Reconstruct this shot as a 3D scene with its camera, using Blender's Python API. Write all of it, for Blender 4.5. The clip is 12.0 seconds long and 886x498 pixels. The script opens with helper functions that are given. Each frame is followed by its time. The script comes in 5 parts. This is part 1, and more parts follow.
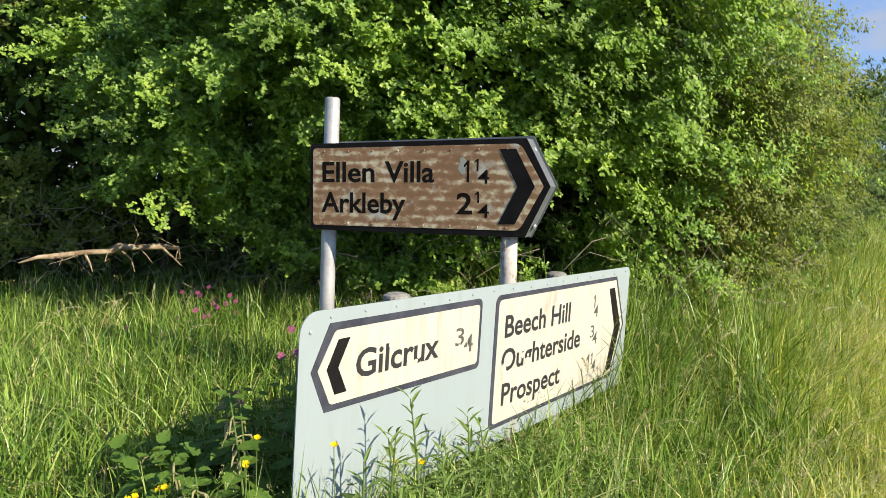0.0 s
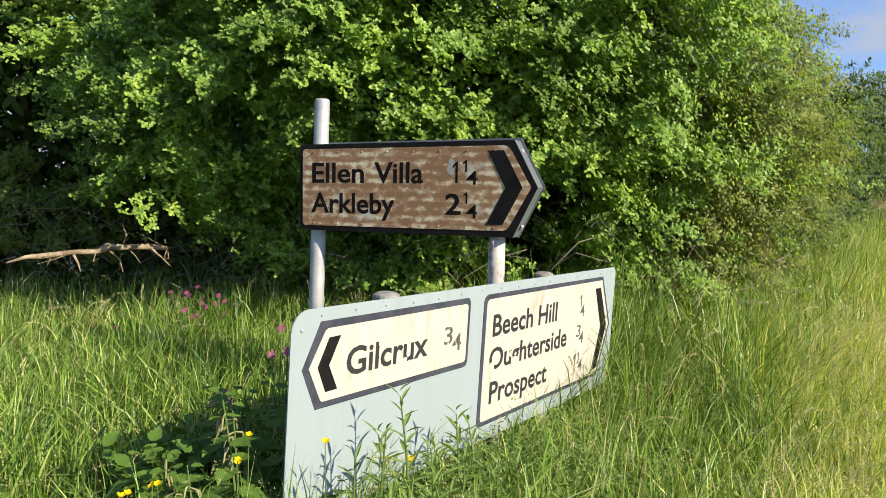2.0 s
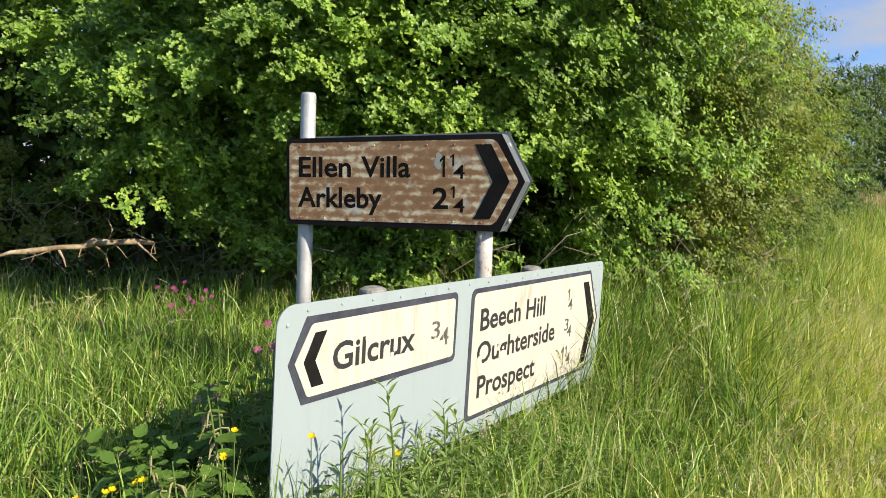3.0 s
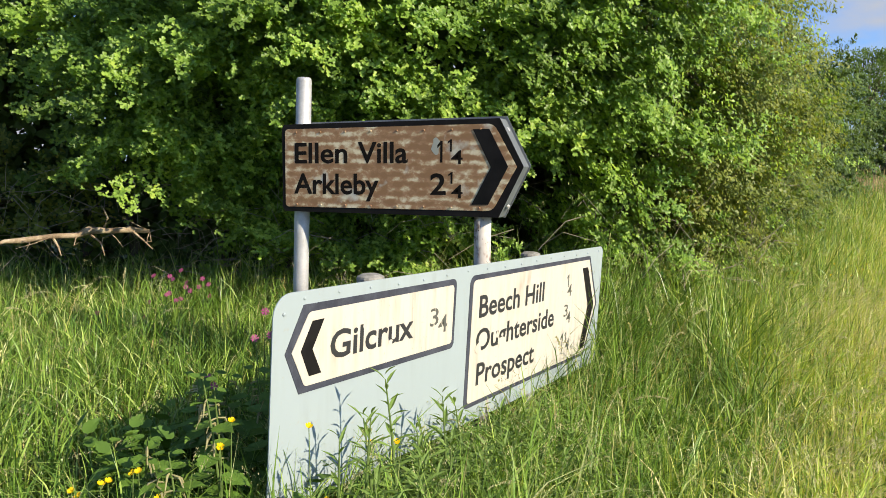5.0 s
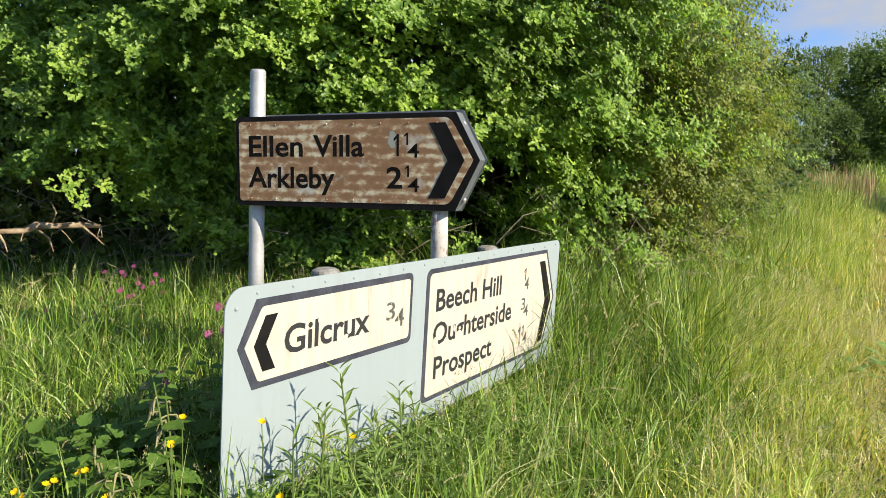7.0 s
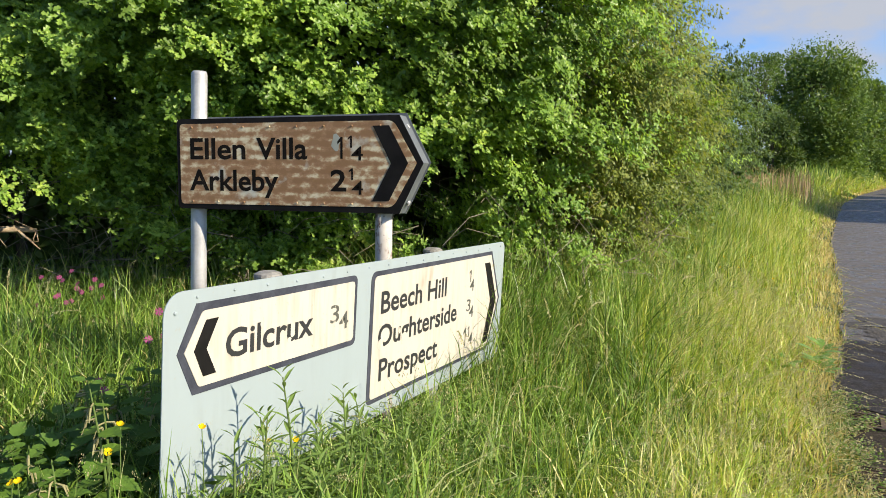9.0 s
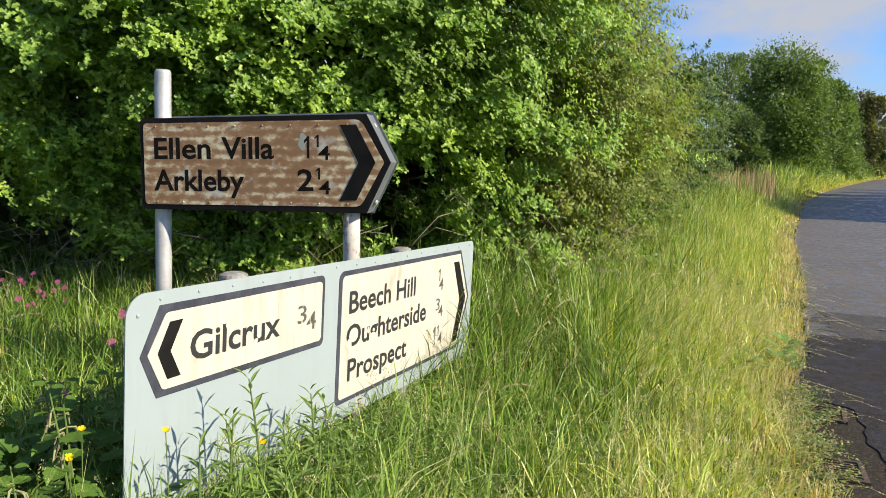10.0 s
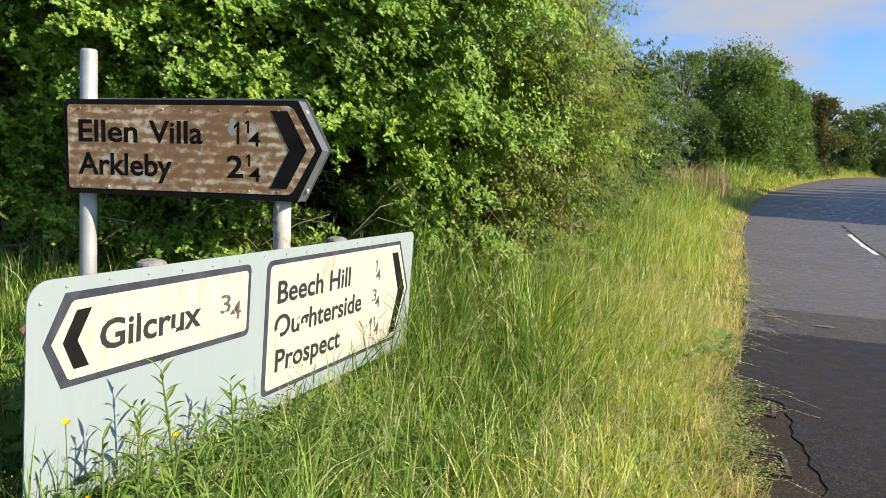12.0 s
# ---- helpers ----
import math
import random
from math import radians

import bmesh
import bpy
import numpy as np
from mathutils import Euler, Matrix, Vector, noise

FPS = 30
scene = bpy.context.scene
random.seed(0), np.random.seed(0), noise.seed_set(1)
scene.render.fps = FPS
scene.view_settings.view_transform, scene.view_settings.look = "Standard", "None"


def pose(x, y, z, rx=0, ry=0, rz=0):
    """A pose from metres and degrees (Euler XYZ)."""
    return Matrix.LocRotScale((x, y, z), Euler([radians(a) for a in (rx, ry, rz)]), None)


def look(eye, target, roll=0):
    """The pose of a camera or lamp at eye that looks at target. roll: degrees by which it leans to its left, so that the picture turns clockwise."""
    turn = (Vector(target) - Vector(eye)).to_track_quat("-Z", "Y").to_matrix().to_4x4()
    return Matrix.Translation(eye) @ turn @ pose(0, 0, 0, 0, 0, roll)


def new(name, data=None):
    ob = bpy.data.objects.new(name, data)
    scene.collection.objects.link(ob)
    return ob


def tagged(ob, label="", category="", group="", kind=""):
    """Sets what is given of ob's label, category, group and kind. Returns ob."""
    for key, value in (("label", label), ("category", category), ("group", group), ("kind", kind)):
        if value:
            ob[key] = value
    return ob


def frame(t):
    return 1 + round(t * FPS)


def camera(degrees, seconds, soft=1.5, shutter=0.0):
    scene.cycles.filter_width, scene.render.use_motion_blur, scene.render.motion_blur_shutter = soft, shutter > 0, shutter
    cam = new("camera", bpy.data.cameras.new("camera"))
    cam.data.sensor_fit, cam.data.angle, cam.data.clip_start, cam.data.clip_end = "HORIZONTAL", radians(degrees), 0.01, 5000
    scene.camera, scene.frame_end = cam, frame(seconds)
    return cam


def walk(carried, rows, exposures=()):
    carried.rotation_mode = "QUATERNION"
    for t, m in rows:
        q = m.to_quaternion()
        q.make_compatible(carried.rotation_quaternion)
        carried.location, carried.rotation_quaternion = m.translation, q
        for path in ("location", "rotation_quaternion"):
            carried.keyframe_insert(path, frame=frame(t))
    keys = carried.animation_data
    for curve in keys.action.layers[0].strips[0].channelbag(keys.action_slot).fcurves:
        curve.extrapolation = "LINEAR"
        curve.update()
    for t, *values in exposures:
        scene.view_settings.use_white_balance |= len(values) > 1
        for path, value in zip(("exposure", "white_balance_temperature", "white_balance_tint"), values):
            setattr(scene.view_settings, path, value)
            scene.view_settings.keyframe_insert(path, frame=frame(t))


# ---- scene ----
cam = camera(61.10, 12.0, soft=0.5)
EXPOSURE = 0.93
PATH = [
    (0, (2.1014, -3.0565, 1.5530), (1.2906, -1.2366, 1.3778), 0.84),
    (0.5, (2.1073, -3.0684, 1.5549), (1.2986, -1.2476, 1.3797), 0.74),
    (1, (2.1104, -3.0825, 1.5539), (1.3065, -1.2596, 1.3787), 0.75),
    (1.5, (2.1083, -3.0914, 1.5555), (1.3142, -1.2637, 1.3862), 0.87),
    (2, (2.1114, -3.0987, 1.5510), (1.3322, -1.2648, 1.3797), 1.00),
    (2.5, (2.1224, -3.0956, 1.5531), (1.3640, -1.2536, 1.3748), 1.05),
    (4.5, (2.1066, -3.0570, 1.5462), (1.3559, -1.2159, 1.3290), 0.66),
    (5, (2.1065, -3.0548, 1.5490), (1.3590, -1.2132, 1.3259), 0.57),
    (5.5, (2.1135, -3.0499, 1.5469), (1.3822, -1.2017, 1.3248), 0.60),
    (6, (2.1107, -3.0452, 1.5415), (1.4050, -1.1872, 1.3184), 0.76),
    (6.5, (2.1137, -3.0364, 1.5390), (1.4356, -1.1687, 1.3110), 0.72),
    (7, (2.1227, -3.0413, 1.5406), (1.4725, -1.1645, 1.3067), 0.68),
    (9, (2.1576, -3.0551, 1.5454), (1.6322, -1.1388, 1.3181), 0.74),
    (9.5, (2.1625, -3.0550, 1.5475), (1.6705, -1.1298, 1.3206), 0.61),
    (10, (2.1726, -3.0501, 1.5454), (1.7204, -1.1153, 1.3169), 0.59),
    (10.5, (2.1806, -3.0471, 1.5454), (1.7674, -1.1042, 1.3123), 0.67),
    (11, (2.1934, -3.0415, 1.5544), (1.8185, -1.0925, 1.3079), 0.55),
    (11.5, (2.2552, -3.0102, 1.5610), (1.8995, -1.0584, 1.3077), 1.39),
    (12, (2.2925, -2.9959, 1.5500), (1.9439, -1.0427, 1.2979), 2.00),
]
walk(cam, [(t, look(eye, target, roll)) for t, eye, target, roll in PATH], [(0, EXPOSURE, 7500, 10), (12, EXPOSURE, 7500, 10)])

# ---- world, sun, exposure ----
SUN_AZ, SUN_EL = radians(-11), radians(30)          # azimuth from +x towards +y
sun_dir = Vector((math.cos(SUN_EL) * math.cos(SUN_AZ), math.cos(SUN_EL) * math.sin(SUN_AZ), math.sin(SUN_EL)))
sun = new("sun", bpy.data.lights.new("sun", "SUN"))
sun.data.energy, sun.data.angle, sun.data.color = 4.4, radians(0.5), (1.0, 0.93, 0.80)
sun.matrix_world = look(sun_dir * 50, (0, 0, 0))
world = bpy.data.worlds.new("sky_world")
scene.world = world
world.use_nodes = True
wn, wl = world.node_tree.nodes, world.node_tree.links
wn.clear()
sky = wn.new("ShaderNodeTexSky")
sky.sky_type, sky.sun_disc = "NISHITA", False
sky.sun_elevation, sky.sun_rotation = SUN_EL, radians(90) - SUN_AZ
sky.ozone_density = 2.2
coord = wn.new("ShaderNodeTexCoord")
squash = wn.new("ShaderNodeMapping")
squash.inputs["Scale"].default_value = (1.0, 1.0, 2.3)
squash.inputs["Location"].default_value = (0.62, 0.55, 0.36)
cloud_noise = wn.new("ShaderNodeTexNoise")
cloud_noise.inputs["Scale"].default_value, cloud_noise.inputs["Detail"].default_value = 4.6, 8
cloud_noise.inputs["Roughness"].default_value = 0.52
cloud_ramp = wn.new("ShaderNodeValToRGB")
cloud_ramp.color_ramp.elements[0].position, cloud_ramp.color_ramp.elements[1].position = 0.46, 0.66
tint = wn.new("ShaderNodeMix")
tint.data_type, tint.blend_type = "RGBA", "MULTIPLY"
tint.inputs[0].default_value = 1.0
tint.inputs[7].default_value = (0.325, 0.53, 0.90, 1)
clouds = wn.new("ShaderNodeMix")
clouds.data_type = "RGBA"
clouds.inputs[7].default_value = (1.8, 2.08, 2.7, 1)
bg = wn.new("ShaderNodeBackground")
bg.inputs["Strength"].default_value = 0.145
wout = wn.new("ShaderNodeOutputWorld")
wl.new(coord.outputs["Generated"], squash.inputs["Vector"])
wl.new(squash.outputs["Vector"], cloud_noise.inputs["Vector"])
split = wn.new("ShaderNodeSeparateXYZ")
bank = wn.new("ShaderNodeMapRange")                 # more cloud towards the horizon
bank.inputs["From Min"].default_value, bank.inputs["From Max"].default_value = 0.02, 0.30
bank.inputs["To Min"].default_value, bank.inputs["To Max"].default_value = 0.10, -0.01
pile = wn.new("ShaderNodeMath")
wl.new(coord.outputs["Generated"], split.inputs[0])
wl.new(split.outputs["Z"], bank.inputs["Value"])
wl.new(bank.outputs["Result"], pile.inputs[0])
wl.new(cloud_noise.outputs["Fac"], pile.inputs[1])
wl.new(pile.outputs[0], cloud_ramp.inputs["Fac"])
wl.new(cloud_ramp.outputs["Color"], clouds.inputs[0])
wl.new(sky.outputs["Color"], tint.inputs[6])
wl.new(tint.outputs[2], clouds.inputs[6])
wl.new(clouds.outputs[2], bg.inputs["Color"])
wl.new(bg.outputs["Background"], wout.inputs["Surface"])

# ---- materials ----
def base_material(name):
    m = bpy.data.materials.new(name)
    m.use_nodes = True
    nodes, links = m.node_tree.nodes, m.node_tree.links
    return m, nodes, links, nodes["Principled BSDF"]


def ramp_node(nodes, stops):
    r = nodes.new("ShaderNodeValToRGB")
    r.color_ramp.elements[0].position, r.color_ramp.elements[0].color = stops[0][0], (*stops[0][1], 1)
    r.color_ramp.elements[1].position, r.color_ramp.elements[1].color = stops[-1][0], (*stops[-1][1], 1)
    for p, c in stops[1:-1]:
        r.color_ramp.elements.new(p).color = (*c, 1)
    return r


def noise_node(nodes, links, scale, detail=4, stretch=(1, 1, 1), rough=0.55):
    co = nodes.new("ShaderNodeTexCoord")
    mp = nodes.new("ShaderNodeMapping")
    mp.inputs["Scale"].default_value = stretch
    n = nodes.new("ShaderNodeTexNoise")
    n.inputs["Scale"].default_value, n.inputs["Detail"].default_value, n.inputs["Roughness"].default_value = scale, detail, rough
    links.new(co.outputs["Object"], mp.inputs["Vector"])
    links.new(mp.outputs["Vector"], n.inputs["Vector"])
    return n


def mix_color(nodes, links, fac, a, b, mode="MIX"):
    m = nodes.new("ShaderNodeMix")
    m.data_type, m.blend_type = "RGBA", mode
    for sock, v in ((m.inputs[0], fac), (m.inputs[6], a), (m.inputs[7], b)):
        if isinstance(v, (int, float)):
            sock.default_value = v
        elif isinstance(v, tuple):
            sock.default_value = (*v, 1)
        else:
            links.new(v, sock)
    return m.outputs[2]


def plain_material(name, stops, scale=8, rough=0.6, metal=0.0, bump=0.2, fine=60, stretch=(1, 1, 1), rough_var=0.1, dist=0.004, spec=0.4):
    """Colour from noise at two scales, with fine relief."""
    m, nodes, links, p = base_material(name)
    a, b = noise_node(nodes, links, scale, 5, stretch), noise_node(nodes, links, fine, 4)
    add = nodes.new("ShaderNodeMath")
    add.operation = "MULTIPLY_ADD"
    links.new(b.outputs["Fac"], add.inputs[0])
    add.inputs[1].default_value = 0.35
    links.new(a.outputs["Fac"], add.inputs[2])
    sub = nodes.new("ShaderNodeMath")
    sub.operation = "SUBTRACT"
    links.new(add.outputs[0], sub.inputs[0])
    sub.inputs[1].default_value = 0.175
    r = ramp_node(nodes, stops)
    links.new(sub.outputs[0], r.inputs["Fac"])
    links.new(r.outputs["Color"], p.inputs["Base Color"])
    p.inputs["Metallic"].default_value = metal
    rr = nodes.new("ShaderNodeMapRange")
    rr.inputs["To Min"].default_value, rr.inputs["To Max"].default_value = rough - rough_var, rough + rough_var
    links.new(b.outputs["Fac"], rr.inputs["Value"])
    links.new(rr.outputs["Result"], p.inputs["Roughness"])
    p.inputs["Specular IOR Level"].default_value = spec
    bm_ = nodes.new("ShaderNodeBump")
    bm_.inputs["Strength"].default_value, bm_.inputs["Distance"].default_value = bump, dist
    links.new(b.outputs["Fac"], bm_.inputs["Height"])
    links.new(bm_.outputs["Normal"], p.inputs["Normal"])
    return m


def leaf_material(name, stops, patch=1.6, through_=0.42, rough=0.45, single=0.45):
    """Foliage: colour by single leaf and by larger patches, light passing through."""
    m, nodes, links, p = base_material(name)
    geo = nodes.new("ShaderNodeNewGeometry")
    n = noise_node(nodes, links, patch, 3)
    add = nodes.new("ShaderNodeMath")
    add.operation = "MULTIPLY_ADD"
    links.new(geo.outputs["Random Per Island"], add.inputs[0])
    add.inputs[1].default_value = single
    sh = nodes.new("ShaderNodeMath")
    sh.operation = "MULTIPLY_ADD"
    links.new(n.outputs["Fac"], sh.inputs[0])
    sh.inputs[1].default_value, sh.inputs[2].default_value = 1.3 * (1.35 - single), -0.38 * (1.35 - single) - 0.05
    links.new(sh.outputs[0], add.inputs[2])
    r = ramp_node(nodes, stops)
    links.new(add.outputs[0], r.inputs["Fac"])
    links.new(r.outputs["Color"], p.inputs["Base Color"])
    p.inputs["Roughness"].default_value = rough
    p.inputs["Specular IOR Level"].default_value = 0.28
    tr = nodes.new("ShaderNodeBsdfTranslucent")
    warm = mix_color(nodes, links, 1.0, r.outputs["Color"], (1.35, 1.25, 0.55), "MULTIPLY")
    links.new(warm, tr.inputs["Color"])
    mx = nodes.new("ShaderNodeMixShader")
    mx.inputs[0].default_value = through_
    out = nodes["Material Output"]
    links.new(p.outputs[0], mx.inputs[1])
    links.new(tr.outputs[0], mx.inputs[2])
    links.new(mx.outputs[0], out.inputs["Surface"])
    return m


HAWTHORN = leaf_material("hawthorn_leaf", [(0.0, (0.078, 0.151, 0.034)), (0.35, (0.173, 0.305, 0.058)), (0.65, (0.309, 0.470, 0.092)), (0.88, (0.465, 0.590, 0.119)), (1.0, (0.547, 0.448, 0.174))], 1.4, 0.45, 0.37, single=0.5)
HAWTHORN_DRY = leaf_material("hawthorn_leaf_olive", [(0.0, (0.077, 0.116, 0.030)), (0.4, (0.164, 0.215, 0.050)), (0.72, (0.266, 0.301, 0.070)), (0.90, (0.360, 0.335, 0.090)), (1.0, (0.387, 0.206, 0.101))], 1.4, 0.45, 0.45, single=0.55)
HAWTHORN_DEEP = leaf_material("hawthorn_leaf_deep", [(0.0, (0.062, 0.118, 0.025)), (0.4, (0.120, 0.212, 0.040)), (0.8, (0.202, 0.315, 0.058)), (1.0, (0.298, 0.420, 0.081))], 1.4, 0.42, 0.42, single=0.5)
# darkened copy of the hedge leaf; shade inside the hedge is in its colour
INNER_SHADE_LEAF = leaf_material("inner_shade_leaf", [(0.0, (0.045, 0.085, 0.022)), (1.0, (0.105, 0.170, 0.042))], 1.5, 0.15, 0.6)
TREE_LEAF = leaf_material("tree_leaf", [(0.0, (0.055, 0.110, 0.030)), (0.5, (0.120, 0.205, 0.050)), (1.0, (0.225, 0.315, 0.080))], 0.5)
TREE_LEAF_DARK = leaf_material("tree_leaf_dark", [(0.0, (0.040, 0.076, 0.024)), (0.5, (0.082, 0.138, 0.036)), (1.0, (0.150, 0.210, 0.052))], 0.5)
TREE_LEAF_BROWN = leaf_material("tree_leaf_bronze", [(0.0, (0.055, 0.075, 0.022)), (0.5, (0.105, 0.120, 0.034)), (1.0, (0.180, 0.150, 0.050))], 0.5)
GRASS = leaf_material("grass_blade", [(0.0, (0.052, 0.111, 0.019)), (0.35, (0.112, 0.218, 0.036)), (0.65, (0.194, 0.332, 0.058)), (0.88, (0.318, 0.437, 0.107)), (1.0, (0.456, 0.487, 0.232))], 1.3, 0.24, 0.33, single=0.95)
GRASS_YELLOW = leaf_material("grass_blade_sunny", [(0.0, (0.184, 0.292, 0.045)), (0.4, (0.341, 0.466, 0.076)), (0.75, (0.557, 0.594, 0.150)), (1.0, (0.798, 0.721, 0.400))], 1.3, 0.30, 0.36, single=0.95)
STRAW = leaf_material("dry_straw", [(0.0, (0.40, 0.33, 0.13)), (0.5, (0.60, 0.50, 0.23)), (1.0, (0.74, 0.67, 0.41))], 2.0, 0.3, 0.6)
SEED = leaf_material("seed_head", [(0.0, (0.26, 0.25, 0.12)), (0.5, (0.40, 0.38, 0.21)), (1.0, (0.46, 0.36, 0.27))], 2.0, 0.35, 0.7)
PALE_SEED = leaf_material("pale_seed_head", [(0.0, (0.36, 0.36, 0.20)), (0.5, (0.50, 0.48, 0.29)), (1.0, (0.60, 0.55, 0.38))], 2.0, 0.35, 0.7)
WEED = leaf_material("weed_leaf", [(0.0, (0.095, 0.165, 0.040)), (0.5, (0.155, 0.250, 0.060)), (1.0, (0.245, 0.350, 0.095))], 4, 0.3, 0.5)
DOCK = leaf_material("dock_leaf", [(0.0, (0.12, 0.235, 0.05)), (0.5, (0.17, 0.31, 0.065)), (1.0, (0.25, 0.38, 0.09))], 4, 0.3, 0.4)
NETTLE = leaf_material("nettle_leaf", [(0.0, (0.060, 0.128, 0.024)), (0.5, (0.098, 0.188, 0.030)), (1.0, (0.165, 0.270, 0.043))], 4, 0.25, 0.6)
STEM = leaf_material("green_stem", [(0.0, (0.09, 0.16, 0.04)), (1.0, (0.17, 0.22, 0.07))], 4, 0.15, 0.6)
YELLOW = leaf_material("buttercup_petal", [(0.0, (0.66, 0.42, 0.01)), (1.0, (0.74, 0.52, 0.02))], 4, 0.2, 0.25)
PINK = leaf_material("campion_petal", [(0.0, (0.30, 0.045, 0.155)), (1.0, (0.42, 0.11, 0.25))], 4, 0.3, 0.6)
REED = leaf_material("dead_reed", [(0.0, (0.30, 0.21, 0.12)), (1.0, (0.48, 0.36, 0.22))], 1, 0.2, 0.7)
BARK = plain_material("bark", [(0.3, (0.045, 0.036, 0.026)), (0.6, (0.10, 0.085, 0.06)), (0.8, (0.15, 0.14, 0.10))], 14, 0.85, 0, 0.8, 90, (1, 1, 0.25))
TWIG = plain_material("bare_twig", [(0.3, (0.13, 0.11, 0.085)), (0.7, (0.30, 0.26, 0.20))], 20, 0.8, 0, 0.4, 120)
DEADWOOD = plain_material("dead_branch", [(0.3, (0.10, 0.065, 0.04)), (0.52, (0.26, 0.19, 0.12)), (0.75, (0.46, 0.39, 0.28))], 18, 0.8, 0, 0.6, 120)
SOIL = plain_material("soil_and_thatch", [(0.3, (0.05, 0.07, 0.018)), (0.55, (0.10, 0.12, 0.03)), (0.75, (0.17, 0.15, 0.06))], 5, 0.95, 0, 1.0, 45, (1, 1, 1), 0.04, 0.03)
GALV = plain_material("galvanised_post", [(0.35, (0.34, 0.35, 0.36)), (0.55, (0.43, 0.44, 0.45)), (0.7, (0.50, 0.51, 0.52))], 9, 0.55, 0.35, 0.15, 120)
ALU = plain_material("sign_edge_metal", [(0.35, (0.095, 0.108, 0.12)), (0.65, (0.135, 0.152, 0.165))], 9, 0.55, 0.1, 0.1, 150)
CAPGREY = plain_material("post_cap", [(0.35, (0.16, 0.155, 0.14)), (0.65, (0.28, 0.275, 0.25))], 30, 0.75, 0, 0.4, 150)
IRON = plain_material("cast_iron", [(0.35, (0.05, 0.04, 0.035)), (0.6, (0.11, 0.075, 0.05)), (0.75, (0.20, 0.12, 0.07))], 22, 0.65, 0.3, 0.4, 140)
BLACK = plain_material("black_sign_film", [(0.3, (0.005, 0.005, 0.005)), (0.7, (0.013, 0.012, 0.012))], 12, 0.7, 0, 0.1, 140, spec=0.12)
BORDER = plain_material("dark_blue_grey_border", [(0.3, (0.028, 0.032, 0.045)), (0.7, (0.060, 0.066, 0.085))], 12, 0.7, 0, 0.1, 140, spec=0.12)


def birch_material():
    m, nodes, links, p = base_material("peeling_post_paint")
    a = noise_node(nodes, links, 16, 5, (1, 1, 0.6))
    b = noise_node(nodes, links, 45, 4)
    r = ramp_node(nodes, [(0.40, (0.13, 0.075, 0.05)), (0.47, (0.40, 0.37, 0.34)), (0.7, (0.56, 0.54, 0.50))])
    links.new(a.outputs["Fac"], r.inputs["Fac"])
    spots = ramp_node(nodes, [(0.30, (0.12, 0.09, 0.07)), (0.37, (1, 1, 1))])
    links.new(b.outputs["Fac"], spots.inputs["Fac"])
    links.new(mix_color(nodes, links, 1.0, r.outputs["Color"], spots.outputs["Color"], "MULTIPLY"), p.inputs["Base Color"])
    p.inputs["Roughness"].default_value = 0.7
    return m


BIRCH = birch_material()


def sheet_material(name, clean, stain, stain_amount, streak, lichen):
    """Old reflective sheeting: vertical run-off streaks, fine dirt, spots of growth."""
    m, nodes, links, p = base_material(name)
    drip = noise_node(nodes, links, 26, 5, (1, 1, 0.10))
    cloud = noise_node(nodes, links, 4.5, 5)
    speck = noise_node(nodes, links, 55, 4)
    r1 = ramp_node(nodes, [(0.45, (0, 0, 0)), (0.78, (1, 1, 1))])
    links.new(drip.outputs["Fac"], r1.inputs["Fac"])
    r2 = ramp_node(nodes, [(0.35, (0, 0, 0)), (0.7, (1, 1, 1))])
    links.new(cloud.outputs["Fac"], r2.inputs["Fac"])
    mul = mix_color(nodes, links, 1.0, r1.outputs["Color"], r2.outputs["Color"], "MULTIPLY")
    amount = nodes.new("ShaderNodeMath")
    amount.operation = "MULTIPLY"
    links.new(mul, amount.inputs[0])
    amount.inputs[1].default_value = stain_amount
    c1 = mix_color(nodes, links, amount.outputs[0], clean, stain)
    tone = mix_color(nodes, links, cloud.outputs["Fac"], streak, (1.0, 1.0, 1.0))
    c2 = mix_color(nodes, links, 1.0, c1, tone, "MULTIPLY")
    r3 = ramp_node(nodes, [(0.64, (0, 0, 0)), (0.72, (1, 1, 1))])
    links.new(speck.outputs["Fac"], r3.inputs["Fac"])
    am2 = nodes.new("ShaderNodeMath")
    am2.operation = "MULTIPLY"
    links.new(r3.outputs["Color"], am2.inputs[0])
    am2.inputs[1].default_value = lichen
    c3 = mix_color(nodes, links, am2.outputs[0], c2, (0.30, 0.27, 0.18))
    links.new(c3, p.inputs["Base Color"])
    p.inputs["Roughness"].default_value = 0.5
    b = nodes.new("ShaderNodeBump")
    b.inputs["Strength"].default_value, b.inputs["Distance"].default_value = 0.12, 0.002
    links.new(speck.outputs["Fac"], b.inputs["Height"])
    links.new(b.outputs["Normal"], p.inputs["Normal"])
    return m


PALE_BLUE = sheet_material("pale_blue_grey_sheet", (0.295, 0.352, 0.375), (0.21, 0.245, 0.23), 0.5, (0.86, 0.88, 0.88), 0.25)
CREAM = sheet_material("cream_white_sheet", (0.50, 0.475, 0.43), (0.22, 0.15, 0.09), 0.75, (0.93, 0.91, 0.85), 0.45)


def worn_letters(name, peel, ink=(0.022, 0.023, 0.026)):
    m, nodes, links, p = base_material(name)
    n = noise_node(nodes, links, 34, 4, (1, 1, 0.35))
    r = ramp_node(nodes, [(peel, ink), (peel + 0.06, (0.52, 0.48, 0.40))])
    links.new(n.outputs["Fac"], r.inputs["Fac"])
    links.new(r.outputs["Color"], p.inputs["Base Color"])
    p.inputs["Roughness"].default_value = 0.5
    return m


